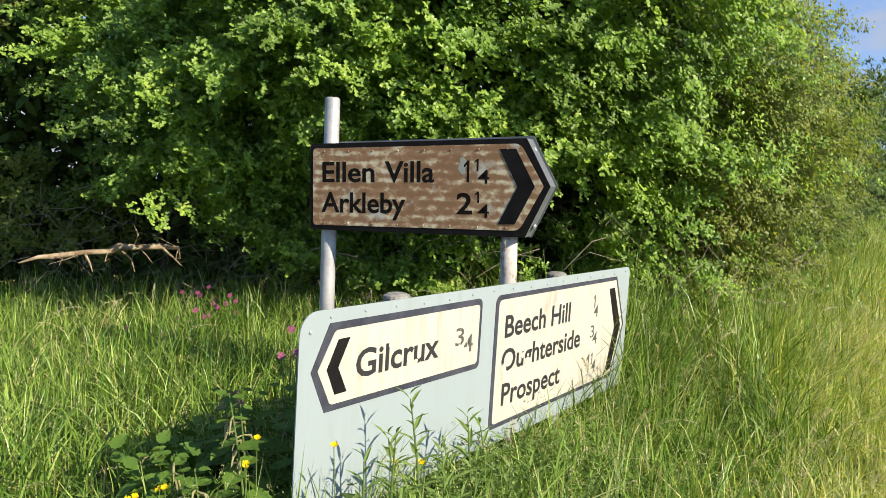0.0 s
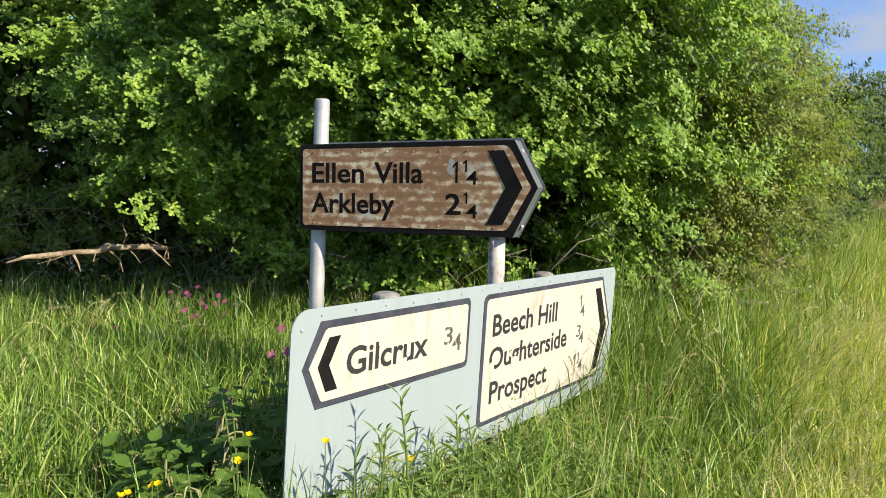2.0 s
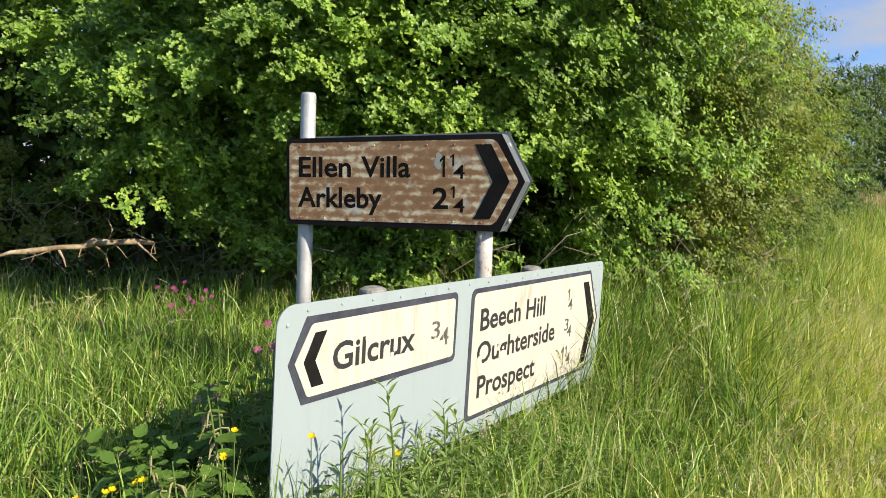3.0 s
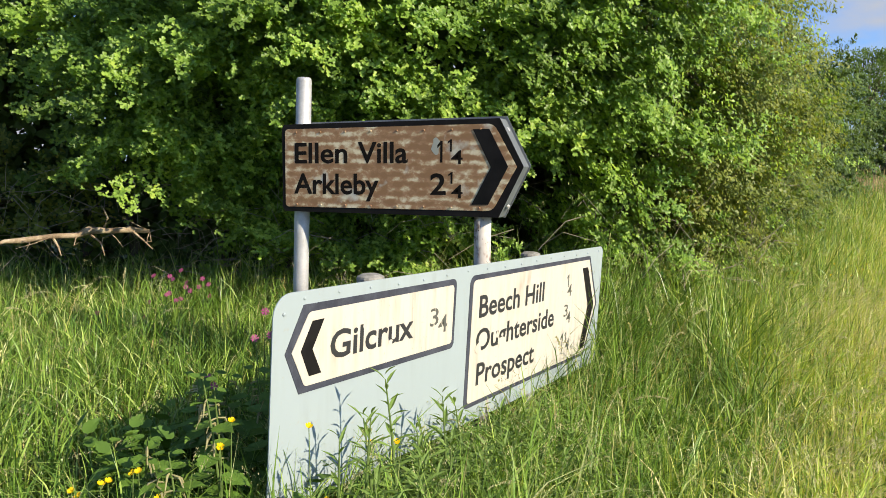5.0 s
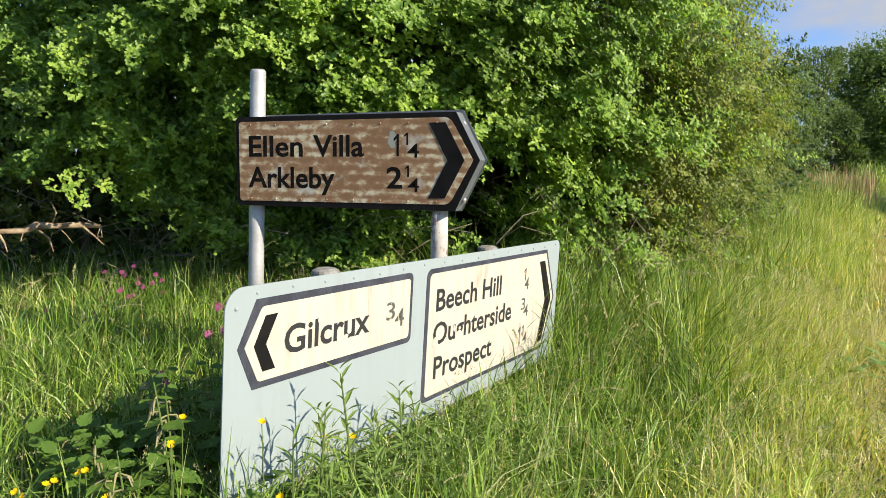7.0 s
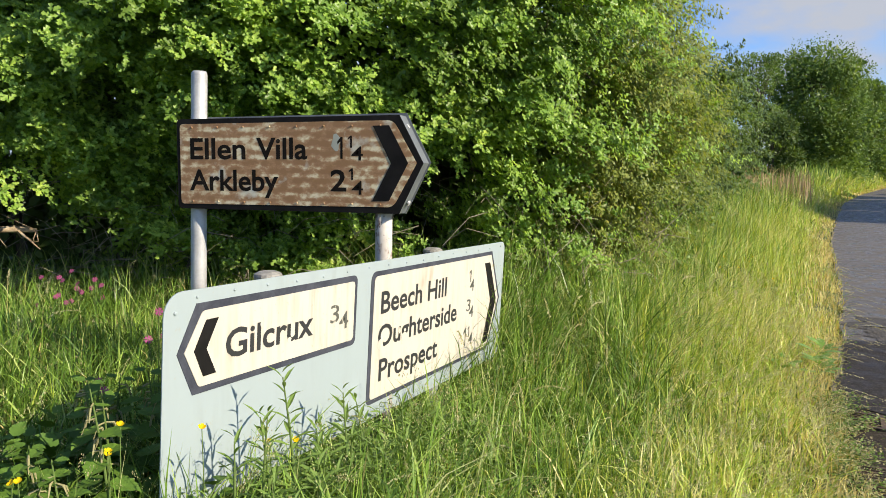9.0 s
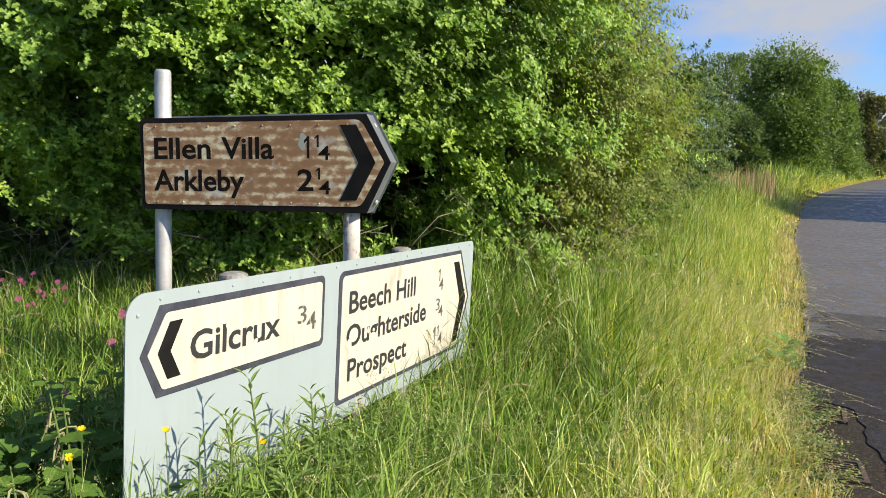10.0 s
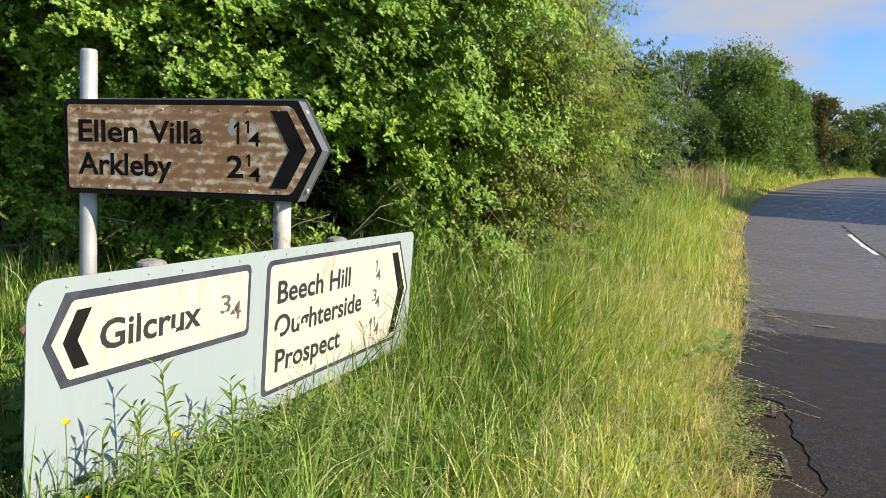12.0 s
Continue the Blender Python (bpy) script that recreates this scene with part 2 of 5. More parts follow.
LETTER = worn_letters("worn_black_letter", 0.71)
LETTER_FADED = worn_letters("faded_black_letter", 0.60, (0.075, 0.078, 0.07))
LETTER_BROWN = plain_material("brown_black_letter", [(0.3, (0.005, 0.004, 0.003)), (0.66, (0.012, 0.009, 0.007)), (0.80, (0.08, 0.06, 0.04))], 24, 0.7, 0, 0.1, 140, spec=0.12)


def brown_sheet():
    """Faded brown sheeting with pale weathered rows and patches."""
    m, nodes, links, p = base_material("faded_brown_sheet")
    co = nodes.new("ShaderNodeTexCoord")
    wob = noise_node(nodes, links, 7, 3)
    sep = nodes.new("ShaderNodeSeparateXYZ")
    links.new(co.outputs["Object"], sep.inputs[0])
    ph = nodes.new("ShaderNodeMath")
    ph.operation = "MULTIPLY_ADD"
    links.new(wob.outputs["Fac"], ph.inputs[0])
    ph.inputs[1].default_value = 0.022
    links.new(sep.outputs["Z"], ph.inputs[2])
    fr = nodes.new("ShaderNodeMath")
    fr.operation = "MULTIPLY"
    links.new(ph.outputs[0], fr.inputs[0])
    fr.inputs[1].default_value = 2 * math.pi / 0.043
    si = nodes.new("ShaderNodeMath")
    si.operation = "SINE"
    links.new(fr.outputs[0], si.inputs[0])
    blot = noise_node(nodes, links, 24, 4, (1, 1, 1.6))
    big = noise_node(nodes, links, 5, 4)
    a1 = nodes.new("ShaderNodeMath")
    a1.operation = "MULTIPLY_ADD"
    links.new(si.outputs[0], a1.inputs[0])
    a1.inputs[1].default_value = 0.085
    links.new(blot.outputs["Fac"], a1.inputs[2])
    a2 = nodes.new("ShaderNodeMath")
    a2.operation = "MULTIPLY_ADD"
    links.new(big.outputs["Fac"], a2.inputs[0])
    a2.inputs[1].default_value = 0.55
    links.new(a1.outputs[0], a2.inputs[2])
    r = ramp_node(nodes, [(0.66, (0.25, 0.135, 0.062)), (0.80, (0.33, 0.19, 0.10)), (0.88, (0.47, 0.36, 0.22)), (1.0, (0.64, 0.57, 0.40))])
    links.new(a2.outputs[0], r.inputs["Fac"])
    grey = noise_node(nodes, links, 9, 5)
    gr = ramp_node(nodes, [(0.60, (0, 0, 0)), (0.72, (0.8, 0.8, 0.8))])
    links.new(grey.outputs["Fac"], gr.inputs["Fac"])
    links.new(mix_color(nodes, links, gr.outputs["Color"], r.outputs["Color"], (0.55, 0.56, 0.48)), p.inputs["Base Color"])
    p.inputs["Roughness"].default_value = 0.55
    return m


BROWN = brown_sheet()


def asphalt(name, dark, light, chip, wet, chip_scale, gloss=0.3):
    m, nodes, links, p = base_material(name)
    big = noise_node(nodes, links, 0.55, 5)
    mid = noise_node(nodes, links, 5, 5)
    vor = nodes.new("ShaderNodeTexVoronoi")
    co = nodes.new("ShaderNodeTexCoord")
    links.new(co.outputs["Object"], vor.inputs["Vector"])
    vor.inputs["Scale"].default_value = chip_scale
    base = mix_color(nodes, links, big.outputs["Fac"], dark, light)
    r = ramp_node(nodes, [(0.55, (0, 0, 0)), (0.9, (1, 1, 1))])
    links.new(vor.outputs["Color"], r.inputs["Fac"])
    am = nodes.new("ShaderNodeMath")
    am.operation = "MULTIPLY"
    links.new(r.outputs["Color"], am.inputs[0])
    am.inputs[1].default_value = 0.55
    links.new(mix_color(nodes, links, am.outputs[0], base, chip), p.inputs["Base Color"])
    rr = ramp_node(nodes, [(0.38, (wet,) * 3), (0.66, (0.85,) * 3)])
    links.new(mid.outputs["Fac"], rr.inputs["Fac"])
    links.new(rr.outputs["Color"], p.inputs["Roughness"])
    b = nodes.new("ShaderNodeBump")
    p.inputs["Specular IOR Level"].default_value = gloss
    b.inputs["Strength"].default_value, b.inputs["Distance"].default_value = 0.35, 0.006
    links.new(vor.outputs["Distance"], b.inputs["Height"])
    links.new(b.outputs["Normal"], p.inputs["Normal"])
    return m


ASPHALT = asphalt("worn_damp_asphalt", (0.072, 0.064, 0.054), (0.130, 0.116, 0.099), (0.19, 0.17, 0.148), 0.25, 150, 0.36)
ASPHALT_NEW = asphalt("dark_asphalt_overlay", (0.012, 0.0105, 0.0093), (0.023, 0.020, 0.0175), (0.12, 0.10, 0.085), 0.5, 150, 0.2)
SILT = asphalt("gritty_silt", (0.020, 0.017, 0.014), (0.045, 0.037, 0.029), (0.11, 0.092, 0.07), 0.75, 110, 0.1)
CHIPS = asphalt("loose_chippings", (0.03, 0.028, 0.026), (0.06, 0.055, 0.05), (0.20, 0.18, 0.155), 0.6, 75)
STONE = plain_material("grey_stone_chip", [(0.3, (0.06, 0.055, 0.05)), (0.5, (0.13, 0.12, 0.11)), (0.75, (0.26, 0.245, 0.22))], 40, 0.75, 0, 0.3, 200)
WHITE_PAINT = plain_material("worn_road_paint", [(0.36, (0.12, 0.12, 0.12)), (0.45, (0.62, 0.62, 0.59)), (0.7, (0.74, 0.74, 0.70))], 14, 0.7, 0, 0.4, 90)
_m, _n, _l, _p = base_material("puddle_water")
_p.inputs["Base Color"].default_value, _p.inputs["Roughness"].default_value = (0.02, 0.021, 0.022, 1), 0.03
_r = noise_node(_n, _l, 30, 3)
_b = _n.new("ShaderNodeBump")
_b.inputs["Strength"].default_value, _b.inputs["Distance"].default_value = 0.05, 0.002
_l.new(_r.outputs["Fac"], _b.inputs["Height"])
_l.new(_b.outputs["Normal"], _p.inputs["Normal"])
WATER = _m

# ---- building helpers ----
rng = np.random.default_rng(7)
BASE = {}


def thing(name, at, label, category, group=""):
    ob = new(name)
    ob.empty_display_size = 0.1
    ob.location = at
    BASE[ob.name] = Vector(at)
    return tagged(ob, label, category, group)


def finish(ob, material, parent, label, smooth):
    ob.data.materials.append(material)
    if smooth:
        ob.data.shade_smooth()
    if parent is not None:
        off = BASE[parent.name]
        ob.data.transform(Matrix.Translation(-off))
        ob.parent = parent
        BASE[ob.name] = off
    if label:
        tagged(ob, label)
    return ob


def part(name, bm, material, parent, label="", smooth=False):
    me = bpy.data.meshes.new(name)
    bm.to_mesh(me)
    bm.free()
    return finish(new(name, me), material, parent, label, smooth)


def array_part(name, verts, faces, material, parent=None, label="", smooth=False):
    me = bpy.data.meshes.new(name)
    k = faces.shape[1]
    me.vertices.add(len(verts))
    me.vertices.foreach_set("co", np.ascontiguousarray(verts, dtype=np.float32).ravel())
    me.loops.add(faces.size)
    me.loops.foreach_set("vertex_index", np.ascontiguousarray(faces, dtype=np.int32).ravel())
    me.polygons.add(len(faces))
    me.polygons.foreach_set("loop_start", np.arange(0, faces.size, k, dtype=np.int32))
    me.update(calc_edges=True)
    return finish(new(name, me), material, parent, label, smooth)


def unit(a):
    return a / np.maximum(np.linalg.norm(a, axis=-1, keepdims=True), 1e-9)


def scatter(tv, tf, pos, along, facing, scale):
    """Copies of a small template (x across, y along, z facing) set at many places."""
    y = unit(along)
    x = unit(np.cross(y, facing))
    z = np.cross(x, y)
    sc = np.asarray(scale).reshape(-1, 1, 1)
    v = pos[:, None, :] + sc * (tv[None, :, 0:1] * x[:, None] + tv[None, :, 1:2] * y[:, None] + tv[None, :, 2:3] * z[:, None])
    f = tf[None] + (np.arange(len(pos)) * len(tv))[:, None, None]
    return v.reshape(-1, 3), f.reshape(-1, 3)


def tube(bm, pts, radii, sides=6, caps=True):
    """A tapered round rod through the points."""
    pts = [Vector(p) for p in pts]
    rings = []
    for i, p in enumerate(pts):
        d = (pts[min(i + 1, len(pts) - 1)] - pts[max(i - 1, 0)]).normalized()
        a = d.cross(Vector((0, 0, 1)) if abs(d.z) < 0.9 else Vector((1, 0, 0))).normalized()
        b = d.cross(a)
        rings.append([bm.verts.new(p + (a * math.cos(2 * math.pi * k / sides) + b * math.sin(2 * math.pi * k / sides)) * radii[i]) for k in range(sides)])
    for r0, r1 in zip(rings, rings[1:]):
        for k in range(sides):
            bm.faces.new((r0[k], r0[(k + 1) % sides], r1[(k + 1) % sides], r1[k]))
    if caps:
        bm.faces.new(rings[0][::-1])
        bm.faces.new(rings[-1])


def vnoise(p, scale, seed=0.0):
    """Smooth noise of many points, about -1 to 1."""
    q = np.asarray(p, float) * scale + seed
    s = np.zeros(len(q))
    g = np.random.default_rng(int(seed * 10) + 3)
    for k in range(7):
        w = g.normal(size=q.shape[1])
        s += np.sin(q @ w * (1 + 0.5 * k) + g.uniform(0, 6.28)) / (1 + 0.35 * k)
    return s / 2.6


# ---- plan: the road's verge edge and the lie of the land ----
EDGE = np.array([(1.9, -40), (2.75, -12), (3.0, -5), (3.1, -1.0), (3.2, 0.6), (3.39, 2.3), (3.81, 3.95), (4.56, 7.4), (5.8, 13.9), (8.0, 23.6), (10.4, 33.5), (14.0, 45.8), (20.4, 64.8), (31.5, 96.0), (47, 132), (76, 176), (130, 226), (240, 280)], float)


def from_edge(xy):
    """Signed distance to the road's edge: positive on the verge, negative on the road."""
    xy = np.asarray(xy, float)
    best, sign = np.full(len(xy), 1e9), np.ones(len(xy))
    for a, b in zip(EDGE, EDGE[1:]):
        d = b - a
        t = np.clip(((xy - a) @ d) / (d @ d), 0, 1)
        off = xy - (a + t[:, None] * d)
        dist = np.linalg.norm(off, axis=1)
        side = d[0] * off[:, 1] - d[1] * off[:, 0]
        near = dist < best
        best[near], sign[near] = dist[near], np.where(side[near] >= 0, 1, -1)
    return best * sign


def smooth01(a, b, x):
    t = np.clip((x - a) / (b - a), 0, 1)
    return t * t * (3 - 2 * t)


ROAD_WIDTH = 8.2


def ground_height(xy):
    s = from_edge(xy)
    lip = s - 0.8 * smooth01(25, 40, np.asarray(xy, float)[:, 1])
    h = -0.06 + 0.10 * smooth01(-0.10, 0.22, lip) + 0.30 * smooth01(1.2, 4.4, s)
    far_side = 0.10 * smooth01(-ROAD_WIDTH - 0.0, -ROAD_WIDTH - 0.4, s)
    return h + far_side + 0.035 * vnoise(xy, 1.7, 2.0) * smooth01(0.1, 0.8, np.abs(s + ROAD_WIDTH / 2) - ROAD_WIDTH / 2)


# ---- ground, road ----
def grid_lines(a, b, fine_a, fine_b, fine, coarse):
    left = list(-np.geomspace(coarse, max(fine_a - a, coarse * 2), 14)[::-1] + fine_a)
    right = list(np.geomspace(coarse, max(b - fine_b, coarse * 2), 16) + fine_b)
    return np.array(left + list(np.arange(fine_a, fine_b + 1e-6, fine)) + right)


def build_ground():
    xs = np.r_[grid_lines(-1500, 9.5, -5, 9, 0.14, 0.5)[:-16], np.arange(9.2, 60, 0.7), np.geomspace(61, 1500, 14)]
    ys = np.r_[grid_lines(-600, 30.5, -5, 30, 0.25, 0.6)[:-16], np.arange(30.4, 160, 0.7), np.geomspace(162, 2500, 14)]
    gx, gy = np.meshgrid(xs, ys)
    xy = np.c_[gx.ravel(), gy.ravel()]
    z = ground_height(xy)
    n, m = len(xs), len(ys)
    i = np.arange(n * m).reshape(m, n)
    f = np.stack([i[:-1, :-1], i[:-1, 1:], i[1:, 1:], i[1:, :-1]], -1).reshape(-1, 4)
    ob = array_part("ground", np.c_[xy, z], f, SOIL, smooth=True)
    tagged(ob, "rough grassy verge soil rising towards the hedge", "ground", kind="structure")


def road_strip(name, along_a, along_b, off_a, off_b, z, material, wobble=0.0, step=0.35, thick=0.0):
    """A strip beside the edge line; off: metres from the edge onto the road."""
    seg = np.linalg.norm(np.diff(EDGE, axis=0), axis=1)
    acc = np.r_[0, np.cumsum(seg)]
    n = max(2, int((along_b - along_a) / step))
    t = np.linspace(along_a, along_b, n)
    c = np.c_[np.interp(t, acc, EDGE[:, 0]), np.interp(t, acc, EDGE[:, 1])]
    k = max(1, int(3.0 / (t[1] - t[0])))
    pad = np.r_[np.repeat(c[:1], k, 0) - np.arange(k, 0, -1)[:, None] * (c[1] - c[0]), c, np.repeat(c[-1:], k, 0) + np.arange(1, k + 1)[:, None] * (c[-1] - c[-2])]
    wide = np.c_[[np.convolve(pad[:, q], np.ones(2 * k + 1) / (2 * k + 1), "valid") for q in (0, 1)]].T
    d = unit(np.gradient(wide, axis=0))
    nrm = np.c_[d[:, 1], -d[:, 0]]
    off_a = off_a(t) if callable(off_a) else off_a
    w = wobble * (np.sin(t * 5.1) * 0.4 + np.sin(t * 13.7 + 1) * 0.35 + np.sin(t * 31.0) * 0.25)
    cols = np.linspace(0, 1, 6)
    rows = [np.c_[c + nrm * ((off_a + w) * (1 - k) + (off_b) * k)[:, None], np.full(n, z)] for k in cols]
    v = np.concatenate(rows)
    i = np.arange(len(v)).reshape(len(cols), n)
    f = np.stack([i[:-1, :-1], i[1:, :-1], i[1:, 1:], i[:-1, 1:]], -1).reshape(-1, 4)
    return v, f


ALONG = np.r_[0, np.cumsum(np.linalg.norm(np.diff(EDGE, axis=0), axis=1))]


def along_at_y(y):
    return float(np.interp(y, EDGE[:, 1], ALONG))


def build_road():
    v, f = road_strip("road", 0, ALONG[-1] - 20, -0.02, ROAD_WIDTH, 0.0, ASPHALT, 0.05)
    tagged(array_part("road", v, f, ASPHALT), "damp worn grey asphalt country lane", "road", kind="structure")
    v, f = road_strip("road_overlay", along_at_y(-12), along_at_y(4.35), lambda t: 0.31 - 0.29 * smooth01(along_at_y(2.08), along_at_y(2.30), t), ROAD_WIDTH, 0.010, ASPHALT_NEW, 0.035, 0.03)
    tagged(array_part("road_overlay", v, f, ASPHALT_NEW), "darker newer asphalt layer with a broken edge", "road", kind="structure")
    v, f = road_strip("road_gutter", along_at_y(-12), along_at_y(2.2), -0.02, 0.36, 0.004, SILT, 0.03, 0.1)
    tagged(array_part("road_gutter", v, f, SILT), "dark silted strip between verge and asphalt layer", "road", kind="structure")
    v, f = road_strip("road_chippings", along_at_y(4.3), along_at_y(5.6), 0.15, ROAD_WIDTH - 0.5, 0.004, CHIPS, 0.25, 0.08)
    tagged(array_part("road_chippings", v, f, CHIPS), "loose stone chippings where two asphalt layers meet", "road", kind="structure")


def build_marking():
    v, f = road_strip("marking", along_at_y(12.1), along_at_y(16.4), 2.20, 2.29, 0.004, WHITE_PAINT, 0.02, 0.2)
    tagged(array_part("road_marking", v, f, WHITE_PAINT), "worn white centre line dash on the lane", "road marking", "", "structure")


def build_road_crack():
    v, f = road_strip("crack", along_at_y(9.6), along_at_y(19.5), 2.30, 2.36, 0.003, SILT, 0.08, 0.1)
    tagged(array_part("road_crack", v, f, SILT), "dark open seam crack along the middle of the lane", "road", kind="structure")


def build_loose_stones():
    """Small angular chips lying where the asphalt layers meet."""
    g = np.random.default_rng(55)
    n = 4200
    t = g.normal(4.85, 0.30, n)
    across = g.uniform(0.05, 4.2, n)
    x = np.interp(t, EDGE[:, 1], EDGE[:, 0]) + across
    y = t + 0.30 * across - 0.35
    tv = np.array([(1, 0, 0), (-0.8, 0.2, 0), (0.1, 0.9, 0), (0, -1, 0), (0.1, 0, 0.7), (0, 0, -0.5)], float)
    tf = np.array([(0, 2, 4), (2, 1, 4), (1, 3, 4), (3, 0, 4)])
    v, f = scatter(tv, tf, np.c_[x, y, np.full(n, 0.012)], np.c_[g.normal(size=(n, 2)), np.zeros(n)], np.c_[g.normal(0, 0.2, (n, 2)), np.ones(n)], g.uniform(0.003, 0.007, n))
    tagged(array_part("loose_stones", v, f, STONE), "small pale loose stone chippings on the lane", "stones", "", "stuff")


def build_puddles():
    for cx, cy, rx, ry in ((4.72, 4.72, 0.10, 0.05), (4.35, 5.05, 0.13, 0.025), (5.6, 4.85, 0.22, 0.035)):
        bm = bmesh.new()
        vs = []
        for k in range(28):
            a = 2 * math.pi * k / 28
            r = 1 + 0.18 * math.sin(3 * a + cx) + 0.1 * math.sin(7 * a + cy)
            vs.append(bm.verts.new((cx + rx * r * math.cos(a), cy + ry * r * math.sin(a), 0.0125)))
        bm.faces.new(vs)
        tagged(part("puddle", bm, WATER, None), "small shallow rain puddle on the lane", "puddle", "puddles", "structure")


build_ground()
build_road()
build_marking()
build_road_crack()
build_puddles()
build_loose_stones()

# ---- signs ----
def letters(text, width, height, bold=0.020):
    """The outline of a word as a mesh in x, y, fitted to a width and a capital's height."""
    if text == "1":
        bm = bmesh.new()
        one = [(0.56, 0), (1, 0), (1, 1), (0.64, 1), (0, 0.80), (0, 0.66), (0.56, 0.80)]
        bm.faces.new([bm.verts.new((x * width, y * height, 0)) for x, y in one])
        return bm
    cu = bpy.data.curves.new("word", "FONT")
    cu.body, cu.size, cu.offset, cu.resolution_u = text, 1.0, bold, 3
    tmp = bpy.data.objects.new("word", cu)
    scene.collection.objects.link(tmp)
    me = bpy.data.meshes.new_from_object(tmp.evaluated_get(bpy.context.evaluated_depsgraph_get()))
    bpy.data.objects.remove(tmp)
    bm = bmesh.new()
    bm.from_mesh(me)
    bpy.data.meshes.remove(me)
    x0, x1 = min(v.co.x for v in bm.verts), max(v.co.x for v in bm.verts)
    for v in bm.verts:
        v.co = Vector(((v.co.x - x0) / (x1 - x0) * width, v.co.y / 0.729 * height, 0))
    return bm


def rounded(points, radii, n=6):
    """A polygon's outline with rounded corners."""
    out = []
    for i, p in enumerate(points):
        p, a, b = Vector(p), Vector(points[i - 1]), Vector(points[(i + 1) % len(points)])
        r = radii[i]
        if r <= 0:
            out.append(p)
            continue
        d0, d1 = (a - p).normalized(), (b - p).normalized()
        half = d0.angle(d1) / 2
        t = min(r / math.tan(half), 0.45 * (a - p).length, 0.45 * (b - p).length)
        r = t * math.tan(half)
        c = p + (d0 + d1).normalized() * (r / math.sin(half))
        s, e = p + d0 * t - c, p + d1 * t - c
        ang = s.angle_signed(e)
        for k in range(n + 1):
            q = s.copy()
            q.rotate(Matrix.Rotation(-ang * k / n, 2))
            out.append(c + q)
    return out


def plate(outline, frame_fn, w0, w1, hole=None):
    """A flat plate from depth w0 to w1 with that outline, or a ring if a hole is given."""
    bm = bmesh.new()
    if hole is None:
        f0 = [bm.verts.new(frame_fn(p[0], p[1], w0)) for p in outline]
        f1 = [bm.verts.new(frame_fn(p[0], p[1], w1)) for p in outline]
        bm.faces.new(f1)
        bm.faces.new(f0[::-1])
        for k in range(len(f0)):
            j = (k + 1) % len(f0)
            bm.faces.new((f0[k], f0[j], f1[j], f1[k]))
    else:
        rings = [[bm.verts.new(frame_fn(p[0], p[1], w)) for p in o] for o, w in ((outline, w0), (outline, w1), (hole, w1), (hole, w0))]
        for r0, r1 in zip(rings, rings[1:] + rings[:1]):
            for k in range(len(r0)):
                j = (k + 1) % len(r0)
                bm.faces.new((r0[k], r0[j], r1[j], r1[k]))
    bmesh.ops.recalc_face_normals(bm, faces=bm.faces)
    return bm


def word_part(text, x, y, width, height, frame_fn, w, material, parent, down=False):
    """Each letter of a word as a part; a dot stays with its stem."""
    bm = letters(text, width, height, 0.020 if len(text) > 1 or height > 0.09 else 0.006)
    seen, isles = set(), []
    for v0 in bm.verts:
        if v0 in seen:
            continue
        stack, isle = [v0], []
        seen.add(v0)
        while stack:
            q = stack.pop()
            isle.append(q)
            for e in q.link_edges:
                o = e.other_vert(q)
                if o not in seen:
                    seen.add(o)
                    stack.append(o)
        isles.append(isle)
    isles.sort(key=lambda s: -len(s))
    groups = []
    for isle in sorted(isles, key=lambda s: min(q.co.x for q in s)):
        lo, hi = min(q.co.x for q in isle), max(q.co.x for q in isle)
        if groups and min(hi, groups[-1][1]) - max(lo, groups[-1][0]) > 0.5 * (hi - lo):
            groups[-1][2].extend(isle)
            groups[-1][1] = max(hi, groups[-1][1])
        else:
            groups.append([lo, hi, list(isle)])
    for lo, hi, vs in groups:
        one, index = bmesh.new(), {}
        for q in vs:
            index[q] = one.verts.new(frame_fn(x + q.co.x, y - q.co.y if down else y + q.co.y, w))
        for f in bm.faces:
            if f.verts[0] in index:
                one.faces.new([index[q] for q in f.verts])
        part("letter", one, material, parent)
    bm.free()


def rivet(frame_fn, x, y, w, r, material, parent):
    bm = bmesh.new()
    prev = None
    for rr, hh in ((1.0, 0.0), (0.85, 0.55), (0.4, 0.85)):
        ring = [bm.verts.new(frame_fn(x + r * rr * math.cos(k * math.pi / 4), y + r * rr * math.sin(k * math.pi / 4), w + r * hh)) for k in range(8)]
        if prev:
            for k in range(8):
                bm.faces.new((prev[k], prev[(k + 1) % 8], ring[(k + 1) % 8], ring[k]))
        prev = ring
    bm.faces.new(prev)
    bmesh.ops.recalc_face_normals(bm, faces=bm.faces)
    return part("rivet", bm, material, parent)


